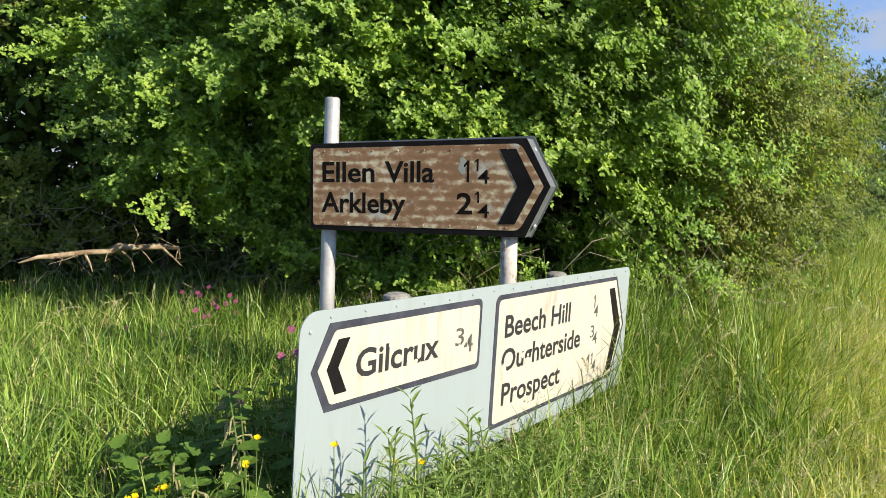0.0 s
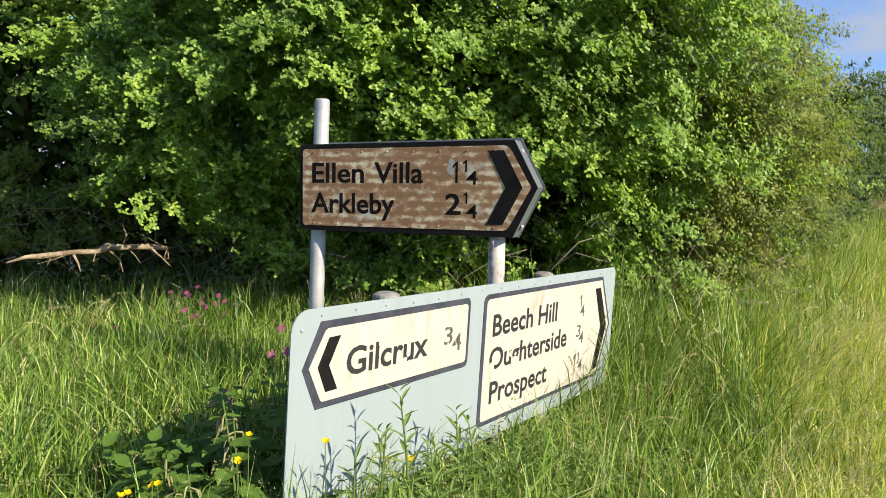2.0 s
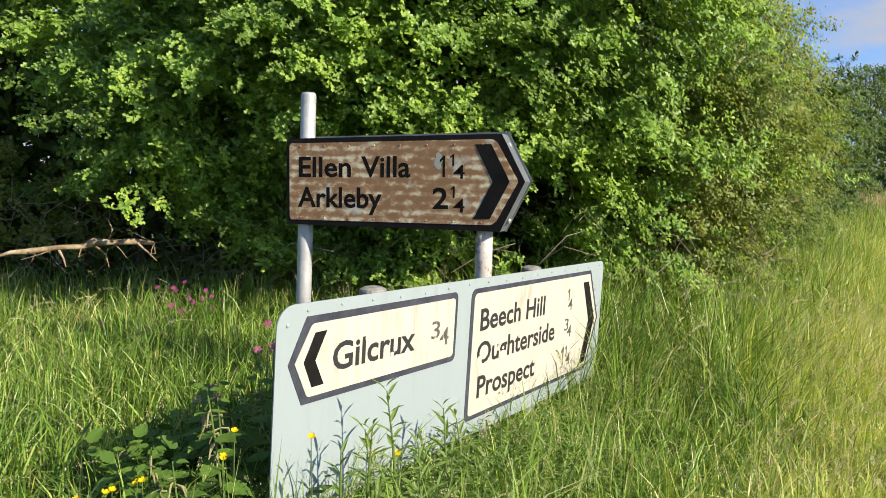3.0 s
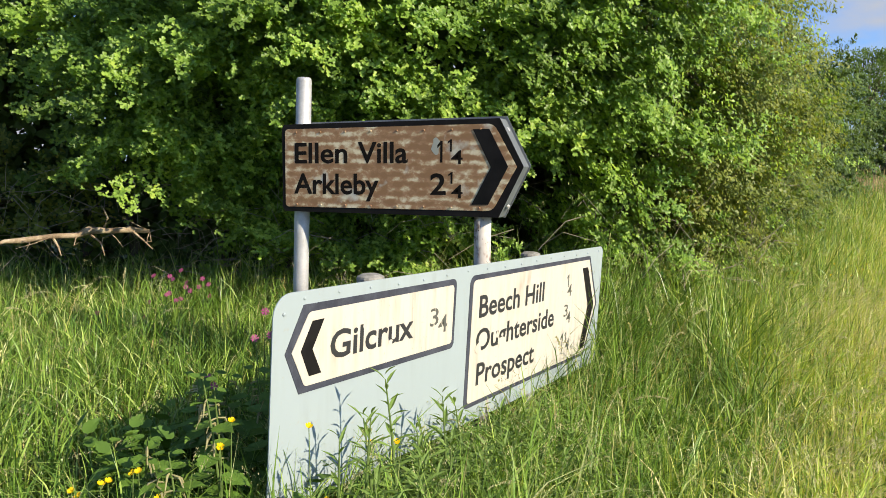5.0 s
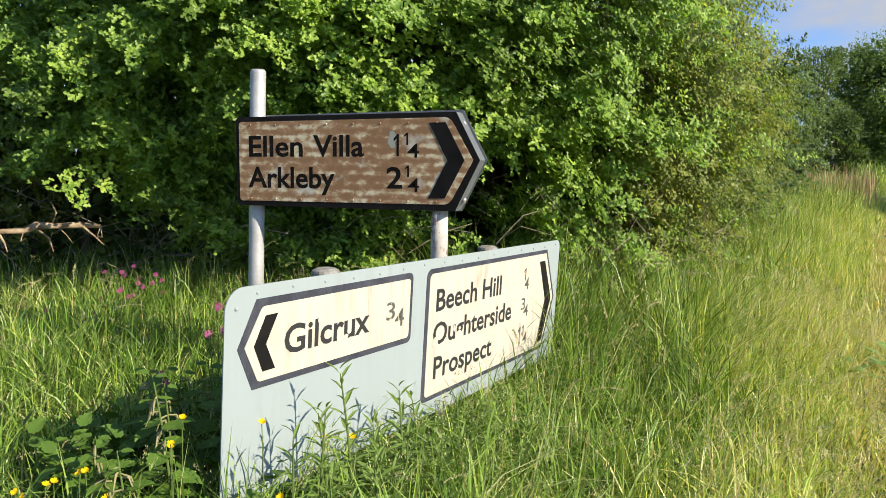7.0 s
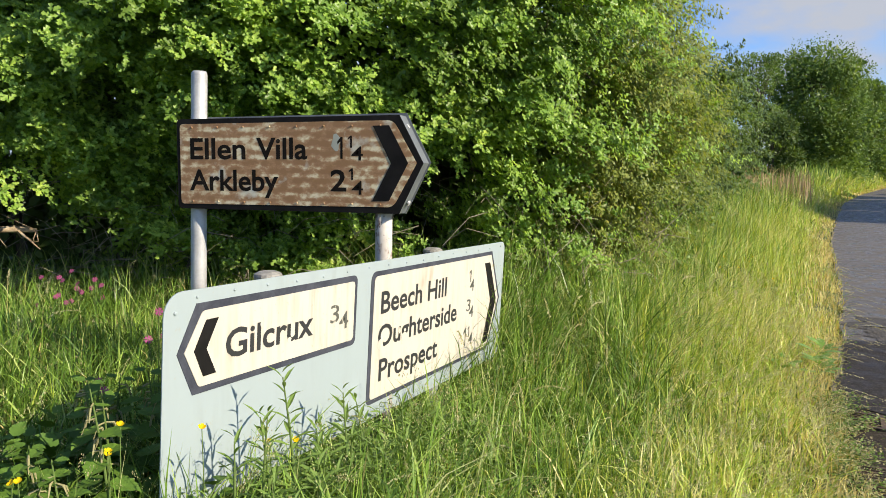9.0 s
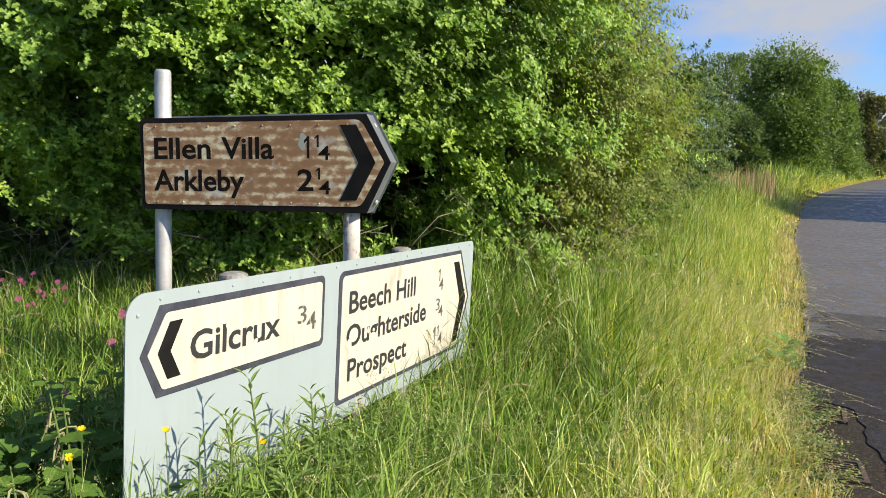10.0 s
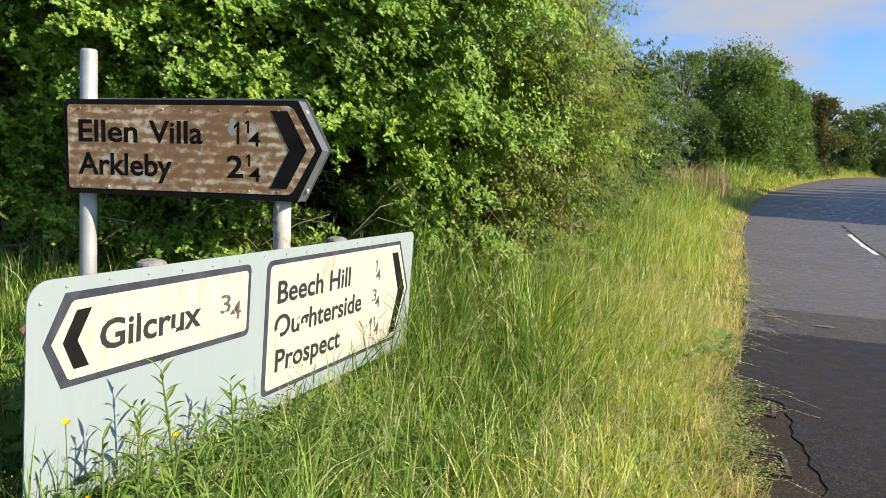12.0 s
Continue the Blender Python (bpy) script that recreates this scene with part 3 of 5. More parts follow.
def build_lower_sign():
    O, U = Vector((1.0, -0.052, 1.071)), Vector((0.1897, 0.9814, -0.030)).normalized()
    N = Vector((0.9810, -0.1907, -0.0349)).normalized()
    V = U.cross(N)

    def fr(u, v, w):
        return O + U * u + V * v + N * w

    sign = thing("direction_sign", fr(0.2, 0.95, 0), "pale blue-grey two-panel direction sign on short posts, weathered", "road sign")
    outer = rounded([(-1.135, -0.045), (1.59, -0.045), (1.59, 0.672), (-1.135, 0.672)], [0.075, 0.045, 0.06, 0.075])
    sheet = part("panel", plate(outer, fr, -0.004, 0), PALE_BLUE, sign)
    for v0 in (0.06, 0.50):
        bm = plate([(-1.0, v0), (1.42, v0), (1.42, v0 + 0.05), (-1.0, v0 + 0.05)], fr, -0.03, -0.004)
        part("back_rail", bm, ALU, sign)
    # left panel: arrow pointing back along the hedge
    g_out = [(-1.003, 0.000), (-0.081, 0.000), (-0.081, 0.298), (-1.013, 0.292), (-1.081, 0.150)]
    g_in = [(-0.978, 0.026), (-0.102, 0.025), (-0.102, 0.274), (-0.990, 0.270), (-1.053, 0.150)]
    part("panel_border", plate(rounded(g_out, [0.0, 0.028, 0.028, 0.0, 0.0]), fr, 0, 0.002), BORDER, sign)
    face = part("panel_face", plate(rounded(g_in, [0.025, 0.018, 0.018, 0.02, 0.0]), fr, 0.002, 0.004), CREAM, sign)
    part("chevron", plate([(-0.963, 0.057), (-0.908, 0.056), (-0.960, 0.151), (-0.914, 0.238), (-0.971, 0.239), (-1.013, 0.151)], fr, 0.004, 0.006), BLACK, face)
    word_part("Gilcrux", -0.872, 0.202, 0.483, 0.100, fr, 0.0046, LETTER, face, True)
    word_part("3", -0.275, 0.179, 0.062, 0.076, fr, 0.0046, LETTER_FADED, face, True)
    word_part("4", -0.212, 0.215, 0.068, 0.076, fr, 0.0046, LETTER_FADED, face, True)
    # right panel: three places ahead
    p_out = [(0.032, 0.0), (1.392, 0.002), (1.546, 0.297), (1.392, 0.594), (0.032, 0.602)]
    p_in = [(0.056, 0.022), (1.378, 0.023), (1.520, 0.297), (1.378, 0.573), (0.056, 0.580)]
    part("panel_border", plate(rounded(p_out, [0.04, 0.0, 0.0, 0.0, 0.03]), fr, 0, 0.002), BORDER, sign)
    face = part("panel_face", plate(rounded(p_in, [0.028, 0.0, 0.0, 0.0, 0.02]), fr, 0.002, 0.004), CREAM, sign)
    part("chevron", plate([(1.285, 0.066), (1.360, 0.066), (1.485, 0.297), (1.375, 0.546), (1.305, 0.546), (1.398, 0.297)], fr, 0.004, 0.006), BLACK, face)
    word_part("Beech Hill", 0.118, 0.195, 0.668, 0.103, fr, 0.0046, LETTER, face, True)
    word_part("Oughterside", 0.104, 0.348, 0.826, 0.103, fr, 0.0046, LETTER, face, True)
    word_part("Prospect", 0.124, 0.506, 0.588, 0.103, fr, 0.0046, LETTER, face, True)
    for txt, x, y, wd, ht in (("1", 1.072, 0.156, 0.026, 0.070), ("4", 1.086, 0.209, 0.060, 0.070), ("3", 1.056, 0.320, 0.056, 0.070), ("4", 1.094, 0.362, 0.062, 0.070),
                              ("1", 1.036, 0.517, 0.036, 0.103), ("1", 1.090, 0.476, 0.024, 0.066), ("4", 1.104, 0.522, 0.060, 0.070)):
        word_part(txt, x, y, wd, ht, fr, 0.0046, LETTER_FADED, face, True)
    # places where the letters have peeled away
    for cx, cy, rx, ry in ((0.128, 0.338, 0.026, 0.026), (0.350, 0.345, 0.036, 0.028), (0.160, 0.318, 0.012, 0.012), (-0.690, 0.115, 0.010, 0.014), (-0.535, 0.198, 0.012, 0.010), (0.30, 0.300, 0.010, 0.016)):
        pts = [(cx + rx * math.cos(a) * (1 + 0.2 * math.sin(3 * a + cx * 40)), cy + ry * math.sin(a)) for a in [2 * math.pi * k / 14 for k in range(14)]]
        part("peeled_patch", plate(pts, fr, 0.0046, 0.0052), CREAM, face)
    for k in range(16):
        rivet(fr, -1.0 + k * 0.168, -0.020 + 0.004 * math.sin(k * 5), 0.0, 0.0055, PALE_BLUE, sheet)
    rivet(fr, -1.09, 0.02, 0.0, 0.007, PALE_BLUE, sheet)
    # short posts with flat caps behind the sheet
    for u in (-0.555, 0.775):
        bm = bmesh.new()
        p = fr(u, 0.3, -0.068)
        top = fr(u, -0.034, -0.068).z
        tube(bm, [(p.x, p.y, -0.05), (p.x, p.y, top)], [0.038, 0.038], 16)
        post = part("post", bm, GALV, sign, smooth=False)
        bm = bmesh.new()
        tube(bm, [(p.x, p.y, top - 0.014), (p.x, p.y, top + 0.002), (p.x, p.y, top + 0.010), (p.x, p.y, top + 0.018)], [0.052, 0.053, 0.050, 0.034], 16)
        part("cap", bm, CAPGREY, post, "dull grey flat post cap")
    return fr


lower_fr = build_lower_sign()


def build_brown_sign():
    Y0 = 0.131

    def fr(x, z, w):
        return Vector((x, Y0 - w, z + 0.010 * (x - 0.5)))

    sign = thing("finger_sign", (0.5, 0.19, 0.1), "weathered brown arrow sign with black lettering on two tall posts", "road sign")
    out = [(-0.054, 1.744), (1.077, 1.749), (1.190, 1.537), (1.078, 1.311), (-0.054, 1.317)]
    back = [(-0.050, 1.757), (1.080, 1.764), (1.197, 1.540), (1.080, 1.306), (-0.050, 1.313)]
    o = rounded(out, [0.022, 0.0, 0.0, 0.0, 0.022])
    inner = rounded([(-0.036, 1.720), (1.050, 1.726), (1.160, 1.537), (1.050, 1.340), (-0.036, 1.340)], [0.018, 0.05, 0.012, 0.05, 0.018])
    bx = rounded([(x * 0.997 + 0.001, z) for x, z in out], [0.022, 0.0, 0.0, 0.0, 0.022])
    part("tray", plate(bx, fr, -0.095, -0.002), ALU, sign, "grey metal edge tray")
    part("rear_sheet", plate(rounded(back, [0.02, 0, 0, 0, 0.02]), fr, -0.099, -0.095), ALU, sign)
    part("rim", plate(o, fr, -0.002, 0.001), BLACK, sign, "black rim")
    face = part("face", plate(inner, fr, 0.001, 0.003), BROWN, sign, "faded brown face with pale weathered rows")
    part("chevron", plate([(0.953, 1.703), (1.030, 1.704), (1.120, 1.537), (1.030, 1.368), (0.951, 1.367), (1.040, 1.535)], fr, 0.003, 0.005), BLACK, face)
    for txt, x, z, wd, ht in (("Ellen", 0.020, 1.556, 0.296, 0.101), ("Villa", 0.372, 1.556, 0.262, 0.101), ("Arkleby", 0.014, 1.407, 0.470, 0.101), ("1", 0.782, 1.556, 0.026, 0.098),
                              ("1", 0.833, 1.605, 0.020, 0.055), ("4", 0.850, 1.549, 0.056, 0.066), ("2", 0.748, 1.411, 0.078, 0.099), ("1", 0.838, 1.460, 0.020, 0.053), ("4", 0.852, 1.395, 0.056, 0.064)):
        word_part(txt, x, z, wd, ht, fr, 0.0036, LETTER_BROWN, face)
    # grey scuff over the first figure
    pts = [(0.775 + 0.020 * math.cos(a) * (1 + 0.3 * math.sin(4 * a)), 1.630 + 0.040 * math.sin(a)) for a in [2 * math.pi * k / 16 for k in range(16)]]
    part("scuff", plate(pts, fr, 0.003, 0.0034), sheet_material("grey_scuff", (0.36, 0.38, 0.33), (0.16, 0.12, 0.09), 0.9, (0.8, 0.8, 0.8), 0.8), face)
    for k in range(8):
        rivet(fr, 0.03 + k * 0.137, 1.704, 0.003, 0.005, BROWN, face)
        rivet(fr, 0.03 + k * 0.137, 1.352, 0.003, 0.005, BROWN, face)
    # fixings on the arrow's edge
    for x, z in ((1.098, 1.705), (1.105, 1.365)):
        bm = bmesh.new()
        d = Vector((0.88, 0, 0.47 if z > 1.5 else -0.47))
        c = Vector((x, Y0 + 0.045, z))
        tube(bm, [c, c + d * 0.008, c + d * 0.009], [0.012, 0.011, 0.006], 12)
        part("bolt", bm, GALV, sign)
    bm = bmesh.new()
    tube(bm, [(-0.006, 0.187, -0.05), (0.008, 0.188, 0.935), (0.038, 0.190, 1.952), (0.0384, 0.190, 1.964), (0.0385, 0.190, 1.971)], [0.038, 0.038, 0.038, 0.036, 0.030], 20)
    part("post", bm, GALV, sign, "grey galvanised tube post", True)
    bm = bmesh.new()
    tube(bm, [(0.99, 0.187, -0.05), (0.985, 0.188, 1.12), (0.985, 0.189, 1.45)], [0.039, 0.039, 0.039], 20)
    part("post", bm, BIRCH, sign, "pale post with peeling rusty paint", True)
    return fr


brown_fr = build_brown_sign()

# ---- drain grates at the road's edge ----
def build_grate(x, y, turn, label):
    ob = thing("drain_grate", (x, y, 0), label, "drain grate", "road gullies")
    m = pose(x, y, 0.006, 0, 0, turn) @ Matrix.Scale(0.72, 4)
    for a, b in (((-0.2, -0.2), (0.2, -0.165)), ((-0.2, 0.165), (0.2, 0.2)), ((-0.2, -0.165), (-0.165, 0.165)), ((0.165, -0.165), (0.2, 0.165))):
        bm = bmesh.new()
        bmesh.ops.create_cube(bm, size=1)
        for v in bm.verts:
            v.co = m @ Vector((a[0] + (b[0] - a[0]) * (v.co.x + 0.5), a[1] + (b[1] - a[1]) * (v.co.y + 0.5), v.co.z * 0.05 - 0.005))
        part("frame_bar", bm, IRON, ob)
    for k in range(7):
        bm = bmesh.new()
        bmesh.ops.create_cube(bm, size=1)
        for v in bm.verts:
            v.co = m @ Vector((v.co.x * 0.33, -0.138 + k * 0.046 + v.co.y * 0.020, v.co.z * 0.04 - 0.006))
        part("bar", bm, IRON, ob)
    bm = bmesh.new()
    bmesh.ops.create_cube(bm, size=1)
    for v in bm.verts:
        v.co = m @ Vector((v.co.x * 0.4, v.co.y * 0.4, v.co.z * 0.006))
    part("pit", bm, BARK, ob, "dark silted pit under the bars")


build_grate(3.29, 0.99, -8, "rusty cast-iron gully grate half covered by grass")
build_grate(3.45, 1.93, -12, "rusty cast-iron gully grate overgrown at the road's edge")

# ---- foliage ----
# a small lobed leaf: base, spine, lobes on each side; x across, y along, z facing
LOBED = np.array([(0, 0, 0), (0.33, 0.46, 0.10), (0.11, 0.55, 0.02), (0.30, 0.86, 0.08), (0, 1.05, -0.08), (-0.30, 0.86, 0.08), (-0.11, 0.55, 0.02), (-0.33, 0.46, 0.10)], float)
LOBED_F = np.array([(0, 1, 2), (0, 2, 4), (2, 3, 4), (0, 4, 6), (6, 4, 5), (0, 6, 7)])
OVAL = np.array([(0, 0, 0), (0.26, 0.35, 0.05), (0.24, 0.7, 0.04), (0, 1.0, -0.03), (-0.24, 0.7, 0.04), (-0.26, 0.35, 0.05)], float)
OVAL_F = np.array([(0, 1, 5), (1, 2, 5), (2, 4, 5), (2, 3, 4)])
LANCE = np.array([(0, 0, 0), (0.09, 0.3, 0.03), (0.08, 0.6, 0.0), (0, 1.0, -0.16), (-0.08, 0.6, 0.0), (-0.09, 0.3, 0.03), (0, 0.45, -0.02)], float)
LANCE_F = np.array([(0, 1, 6), (1, 2, 6), (2, 3, 6), (3, 4, 6), (4, 5, 6), (5, 0, 6)])


def along_line(line, t):
    line = np.asarray(line, float)
    acc = np.r_[0, np.cumsum(np.linalg.norm(np.diff(line, axis=0), axis=1))]
    s = t * acc[-1]
    p = np.c_[np.interp(s, acc, line[:, 0]), np.interp(s, acc, line[:, 1])]
    e = 0.15
    d = unit(np.c_[np.interp(s + e, acc, line[:, 0]) - np.interp(s - e, acc, line[:, 0]), np.interp(s + e, acc, line[:, 1]) - np.interp(s - e, acc, line[:, 1])])
    return p, d, acc[-1]


def sprays(p0, d0, length, count, droop):
    """Points along arching shoots, with the shoot's direction at each."""
    t = np.linspace(0.12, 1, count)[None, :, None]
    L = length[:, None, None]
    down = np.array([0, 0, -1.0])
    pts = p0[:, None] + d0[:, None] * L * t + down * (droop[:, None, None] * L * t * t)
    dirs = unit(d0[:, None] + down * (2 * droop[:, None, None] * t))
    return pts.reshape(-1, 3), dirs.reshape(-1, 3)


# larger swellings and hollows of the hedge's face: x, height, radius, metres proud
LOBES = [(-2.4, 1.95, 0.45, 0.45), (-3.5, 2.7, 0.5, 0.30), (-1.5, 2.8, 0.6, 0.35), (-0.6, 2.25, 0.4, 0.25), (-1.75, 1.25, 0.40, 0.38), (0.2, 2.3, 0.45, 0.30), (1.2, 1.15, 0.5, 0.30), (1.0, 2.75, 0.4, 0.30), (0.4, 3.1, 0.6, 0.30), (-0.3, 2.75, 0.5, 0.30), (-1.0, 2.45, 0.4, 0.30), (-0.9, 3.05, 0.5, 0.30),
         (0.75, 1.9, 0.45, 0.20), (-3.0, 1.55, 0.55, -0.50), (-3.5, 1.85, 0.50, -0.45)]


def swelling(x, z):
    s = np.zeros(len(x))
    for lx, lz, lr, proud in LOBES:
        s += proud * np.exp(-((x - lx) ** 2 + (z - lz) ** 2) / lr ** 2)
    return s


def hedge_bush(name, line, top, label, n_boughs, leaf, size, materials, relief=0.30, overhang=0.75, low=0.35, seed=1.0, parts_limbs=5, group="hedge bushes", fringe=0.22, reach=(0.45, 0.95), twigs=12, nodes=5, ring=4):
    """A bush of the hedge: limbs, leafy boughs in flat layers on its face and top, a shaded inside."""
    g = np.random.default_rng(int(seed * 100))
    mid, _, length = along_line(line, np.array([0.5]))
    base = (mid[0, 0], mid[0, 1] + 0.5, float(ground_height(mid)[0]))
    ob = thing(name, base, label, "hedge", group)
    # boughs: each an arching branch with twigs to both sides in one layer
    nc = int(n_boughs * 1.35)
    t = g.uniform(0, 1, nc)
    p, d, _ = along_line(line, t)
    h_top = np.interp(t, np.linspace(0, 1, len(top)), top)
    on_top = g.uniform(0, 1, nc) < fringe
    z = np.where(on_top, h_top - g.uniform(0.0, 0.5, nc), low + (h_top - low) * g.uniform(0, 1, nc))
    lump = 0.6 * vnoise(np.c_[p, z], 1.5, seed) + g.normal(0, 0.35, nc)
    sw = swelling(p[:, 0], z) * (size < 0.06)
    keep = np.argsort(g.uniform(0, 1, nc) - 1.1 * sw - 0.42 * lump)[:n_boughs]
    t, p, d, h_top, on_top, z, lump, sw = (q[keep] for q in (t, p, d, h_top, on_top, z, lump, sw))
    n = n_boughs
    nrm = np.c_[d[:, 1], -d[:, 0]]
    L = g.uniform(*reach, n)
    out = overhang * smooth01(0.7, 2.2, z) - 0.6 * smooth01(h_top - 0.9, h_top + 0.1, z) + relief * lump + sw - 0.55 * L
    out = np.where(on_top, -g.uniform(0.0, 1.5, n), out)
    root = np.c_[p + nrm * out[:, None], z]
    axis = unit(np.c_[nrm * np.where(on_top, 0.3, 0.8)[:, None] + d * g.normal(0, 0.42, n)[:, None], np.where(on_top, g.uniform(0.4, 1.0, n), g.uniform(-0.15, 0.55, n))] + np.array([0.22, 0, 0]))
    up = np.array([0, 0, 1.0])
    roll = unit(np.c_[g.normal(0, 0.45, (n, 2)) + nrm * 0.45 + np.array([0.25, 0]), np.ones(n)])
    wide = unit(np.cross(axis, roll))
    # twigs
    q = np.tile(np.linspace(0.10, 1.0, twigs), (n, 1)) + g.normal(0, 0.03, (n, twigs))
    droop = g.uniform(0.10, 0.38, n)[:, None]
    at = root[:, None] + axis[:, None] * (L[:, None] * q)[..., None] - up * (droop * L[:, None] * q * q)[..., None]
    side = np.where(np.arange(twigs) % 2, 1.0, -1.0)[None, :] * (1.05 - 0.55 * q)
    td = unit(axis[:, None] * 0.75 + wide[:, None] * side[..., None] + up * g.normal(0.06, 0.40, (n, twigs))[..., None] + g.normal(0, 0.12, (n, twigs, 3)))
    tl = (0.10 + 0.42 * L[:, None] * (1.12 - q)) * g.uniform(0.6, 1.25, (n, twigs))
    # rosettes of leaves along each twig
    w = np.linspace(0.22, 1.0, nodes)[None, None, :] + g.normal(0, 0.05, (n, twigs, nodes))
    node = at[:, :, None] + td[:, :, None] * (tl[..., None] * w)[..., None] - up * (0.22 * tl[..., None] * w * w)[..., None]
    m = n * twigs * nodes * ring
    node = np.repeat(node.reshape(-1, 3), ring, 0)
    tdir = np.repeat(np.repeat(td.reshape(-1, 3), nodes, 0), ring, 0)
    per = twigs * nodes * ring
    face = unit(np.repeat(roll, per, 0) * 0.6 + np.repeat(np.c_[nrm, np.zeros(n)], per, 0) * 0.35 + np.array([0.75, -0.22, 0.28]) + g.normal(0, 0.38, (m, 3)))
    ang = np.tile(np.arange(ring) * 2 * np.pi / ring, m // ring) + np.repeat(g.uniform(0, 6.28, m // ring), ring)
    e1 = unit(np.cross(face, tdir))
    e2 = np.cross(e1, face)
    ldir = unit(e1 * np.sin(ang)[:, None] + e2 * np.cos(ang)[:, None] + tdir * 0.35 + g.normal(0, 0.15, (m, 3)))
    pos = node + g.normal(0, 0.016, (m, 3))
    scale = size * g.uniform(0.6, 1.2, m)
    tone = vnoise(root, 0.9, seed + 3) * 0.22 + g.uniform(0, 1, n)
    cuts = np.quantile(tone, np.cumsum([wt for _, wt in materials])[:-1] / sum(wt for _, wt in materials)) if len(materials) > 1 else []
    kind = np.repeat(np.searchsorted(cuts, tone), per)
    for k, (mat_, _) in enumerate(materials):
        pick = kind == k
        v, f = scatter(*leaf, pos[pick], ldir[pick], face[pick], scale[pick])
        array_part("crown", v, f, mat_, ob)
    # some of the wood that carries the boughs
    for j in range(0, n, max(1, n // 14)):
        bm = bmesh.new()
        a, ax, ln, dr = root[j], axis[j], L[j], droop[j, 0]
        tube(bm, [a - ax * 0.25, a + ax * ln * 0.3 - up * dr * ln * 0.09, a + ax * ln * 0.75 - up * dr * ln * 0.56], [0.008, 0.006, 0.0025], 5, False)
        part("branch", bm, TWIG, ob)
    # inside leaves: a dark backing, the hedge's inner shade put into their colour
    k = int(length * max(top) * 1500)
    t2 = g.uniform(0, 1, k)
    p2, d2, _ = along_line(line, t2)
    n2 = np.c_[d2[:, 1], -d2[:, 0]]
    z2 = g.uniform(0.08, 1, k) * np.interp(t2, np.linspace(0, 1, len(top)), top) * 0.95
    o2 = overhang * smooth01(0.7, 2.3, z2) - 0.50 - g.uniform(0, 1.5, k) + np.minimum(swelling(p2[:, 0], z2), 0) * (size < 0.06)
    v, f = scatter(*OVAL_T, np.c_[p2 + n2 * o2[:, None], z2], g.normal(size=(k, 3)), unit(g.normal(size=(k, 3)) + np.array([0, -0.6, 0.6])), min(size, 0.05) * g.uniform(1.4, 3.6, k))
    array_part("inner_foliage", v, f, INNER_SHADE_LEAF, ob, "leaves inside the hedge, coloured darker to stand for shade")
    # limbs and twigs
    for j in range(parts_limbs):
        tj = (j + g.uniform(0.2, 0.8)) / parts_limbs
        pj, dj, _ = along_line(line, np.array([tj]))
        nj = np.array([dj[0, 1], -dj[0, 0]])
        b = np.array([*(pj[0] - nj * g.uniform(0.5, 0.9)), 0.0])
        b[2] = float(ground_height(b[None, :2])[0]) - 0.05
        ht = np.interp(tj, np.linspace(0, 1, len(top)), top)
        bm = bmesh.new()
        lean = g.normal(0, 0.25, 2)
        stem = [b + np.array([lean[0] * q + nj[0] * 0.3 * q * q, lean[1] * q + nj[1] * 0.3 * q * q, (ht - 1.1) * q]) for q in (0, 0.3, 0.6, 0.85, 1.0)]
        tube(bm, stem, [0.055, 0.045, 0.03, 0.018, 0.008], 7)
        for q in range(7):
            s0 = stem[1] + (stem[4] - stem[1]) * g.uniform(0, 0.9)
            e = s0 + np.array([*(nj * g.uniform(0.05, 0.45) + dj[0] * g.normal(0, 0.35)), g.uniform(-0.1, 0.35)])
            tube(bm, [s0, (s0 + e) / 2 + g.normal(0, 0.05, 3), e], [0.018, 0.012, 0.004], 5)
        part("limb", bm, BARK, ob)
    return ob


OVAL_T = (OVAL, OVAL_F)
LEAF_T = (LOBED, LOBED_F)
LANCE_T = (LANCE, LANCE_F)

NEAR_FACE = [(-7.5, 0.6), (-5.0, 1.2), (-3.2, 1.75), (-1.8, 2.15), (-0.4, 2.35), (0.5, 2.55), (1.2, 3.05), (1.65, 3.75), (1.75, 4.8), (1.9, 6.4)]
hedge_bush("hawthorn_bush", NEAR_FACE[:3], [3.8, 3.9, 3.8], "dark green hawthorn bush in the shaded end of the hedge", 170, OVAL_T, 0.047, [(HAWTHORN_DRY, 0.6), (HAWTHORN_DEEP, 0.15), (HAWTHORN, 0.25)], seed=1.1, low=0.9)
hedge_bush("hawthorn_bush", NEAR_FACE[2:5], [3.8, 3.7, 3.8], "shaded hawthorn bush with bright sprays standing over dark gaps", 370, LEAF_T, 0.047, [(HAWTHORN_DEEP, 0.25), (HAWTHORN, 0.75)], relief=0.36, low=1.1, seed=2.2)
hedge_bush("hawthorn_bush", NEAR_FACE[3:7], [3.9, 3.9, 3.8, 3.7], "leafy hawthorn bush with bright green young shoots behind the signs", 560, LEAF_T, 0.046, [(HAWTHORN_DEEP, 0.2), (HAWTHORN, 0.8)], seed=3.3, low=0.5, relief=0.30, overhang=0.68)
hedge_bush("hawthorn_bush", NEAR_FACE[6:9], [3.7, 3.7, 3.6], "olive-green sunlit hawthorn bush with reddish shoot tips", 380, OVAL_T, 0.037, [(HAWTHORN_DRY, 0.7), (HAWTHORN, 0.3)], relief=0.34, overhang=0.48, seed=4.4, low=0.5)
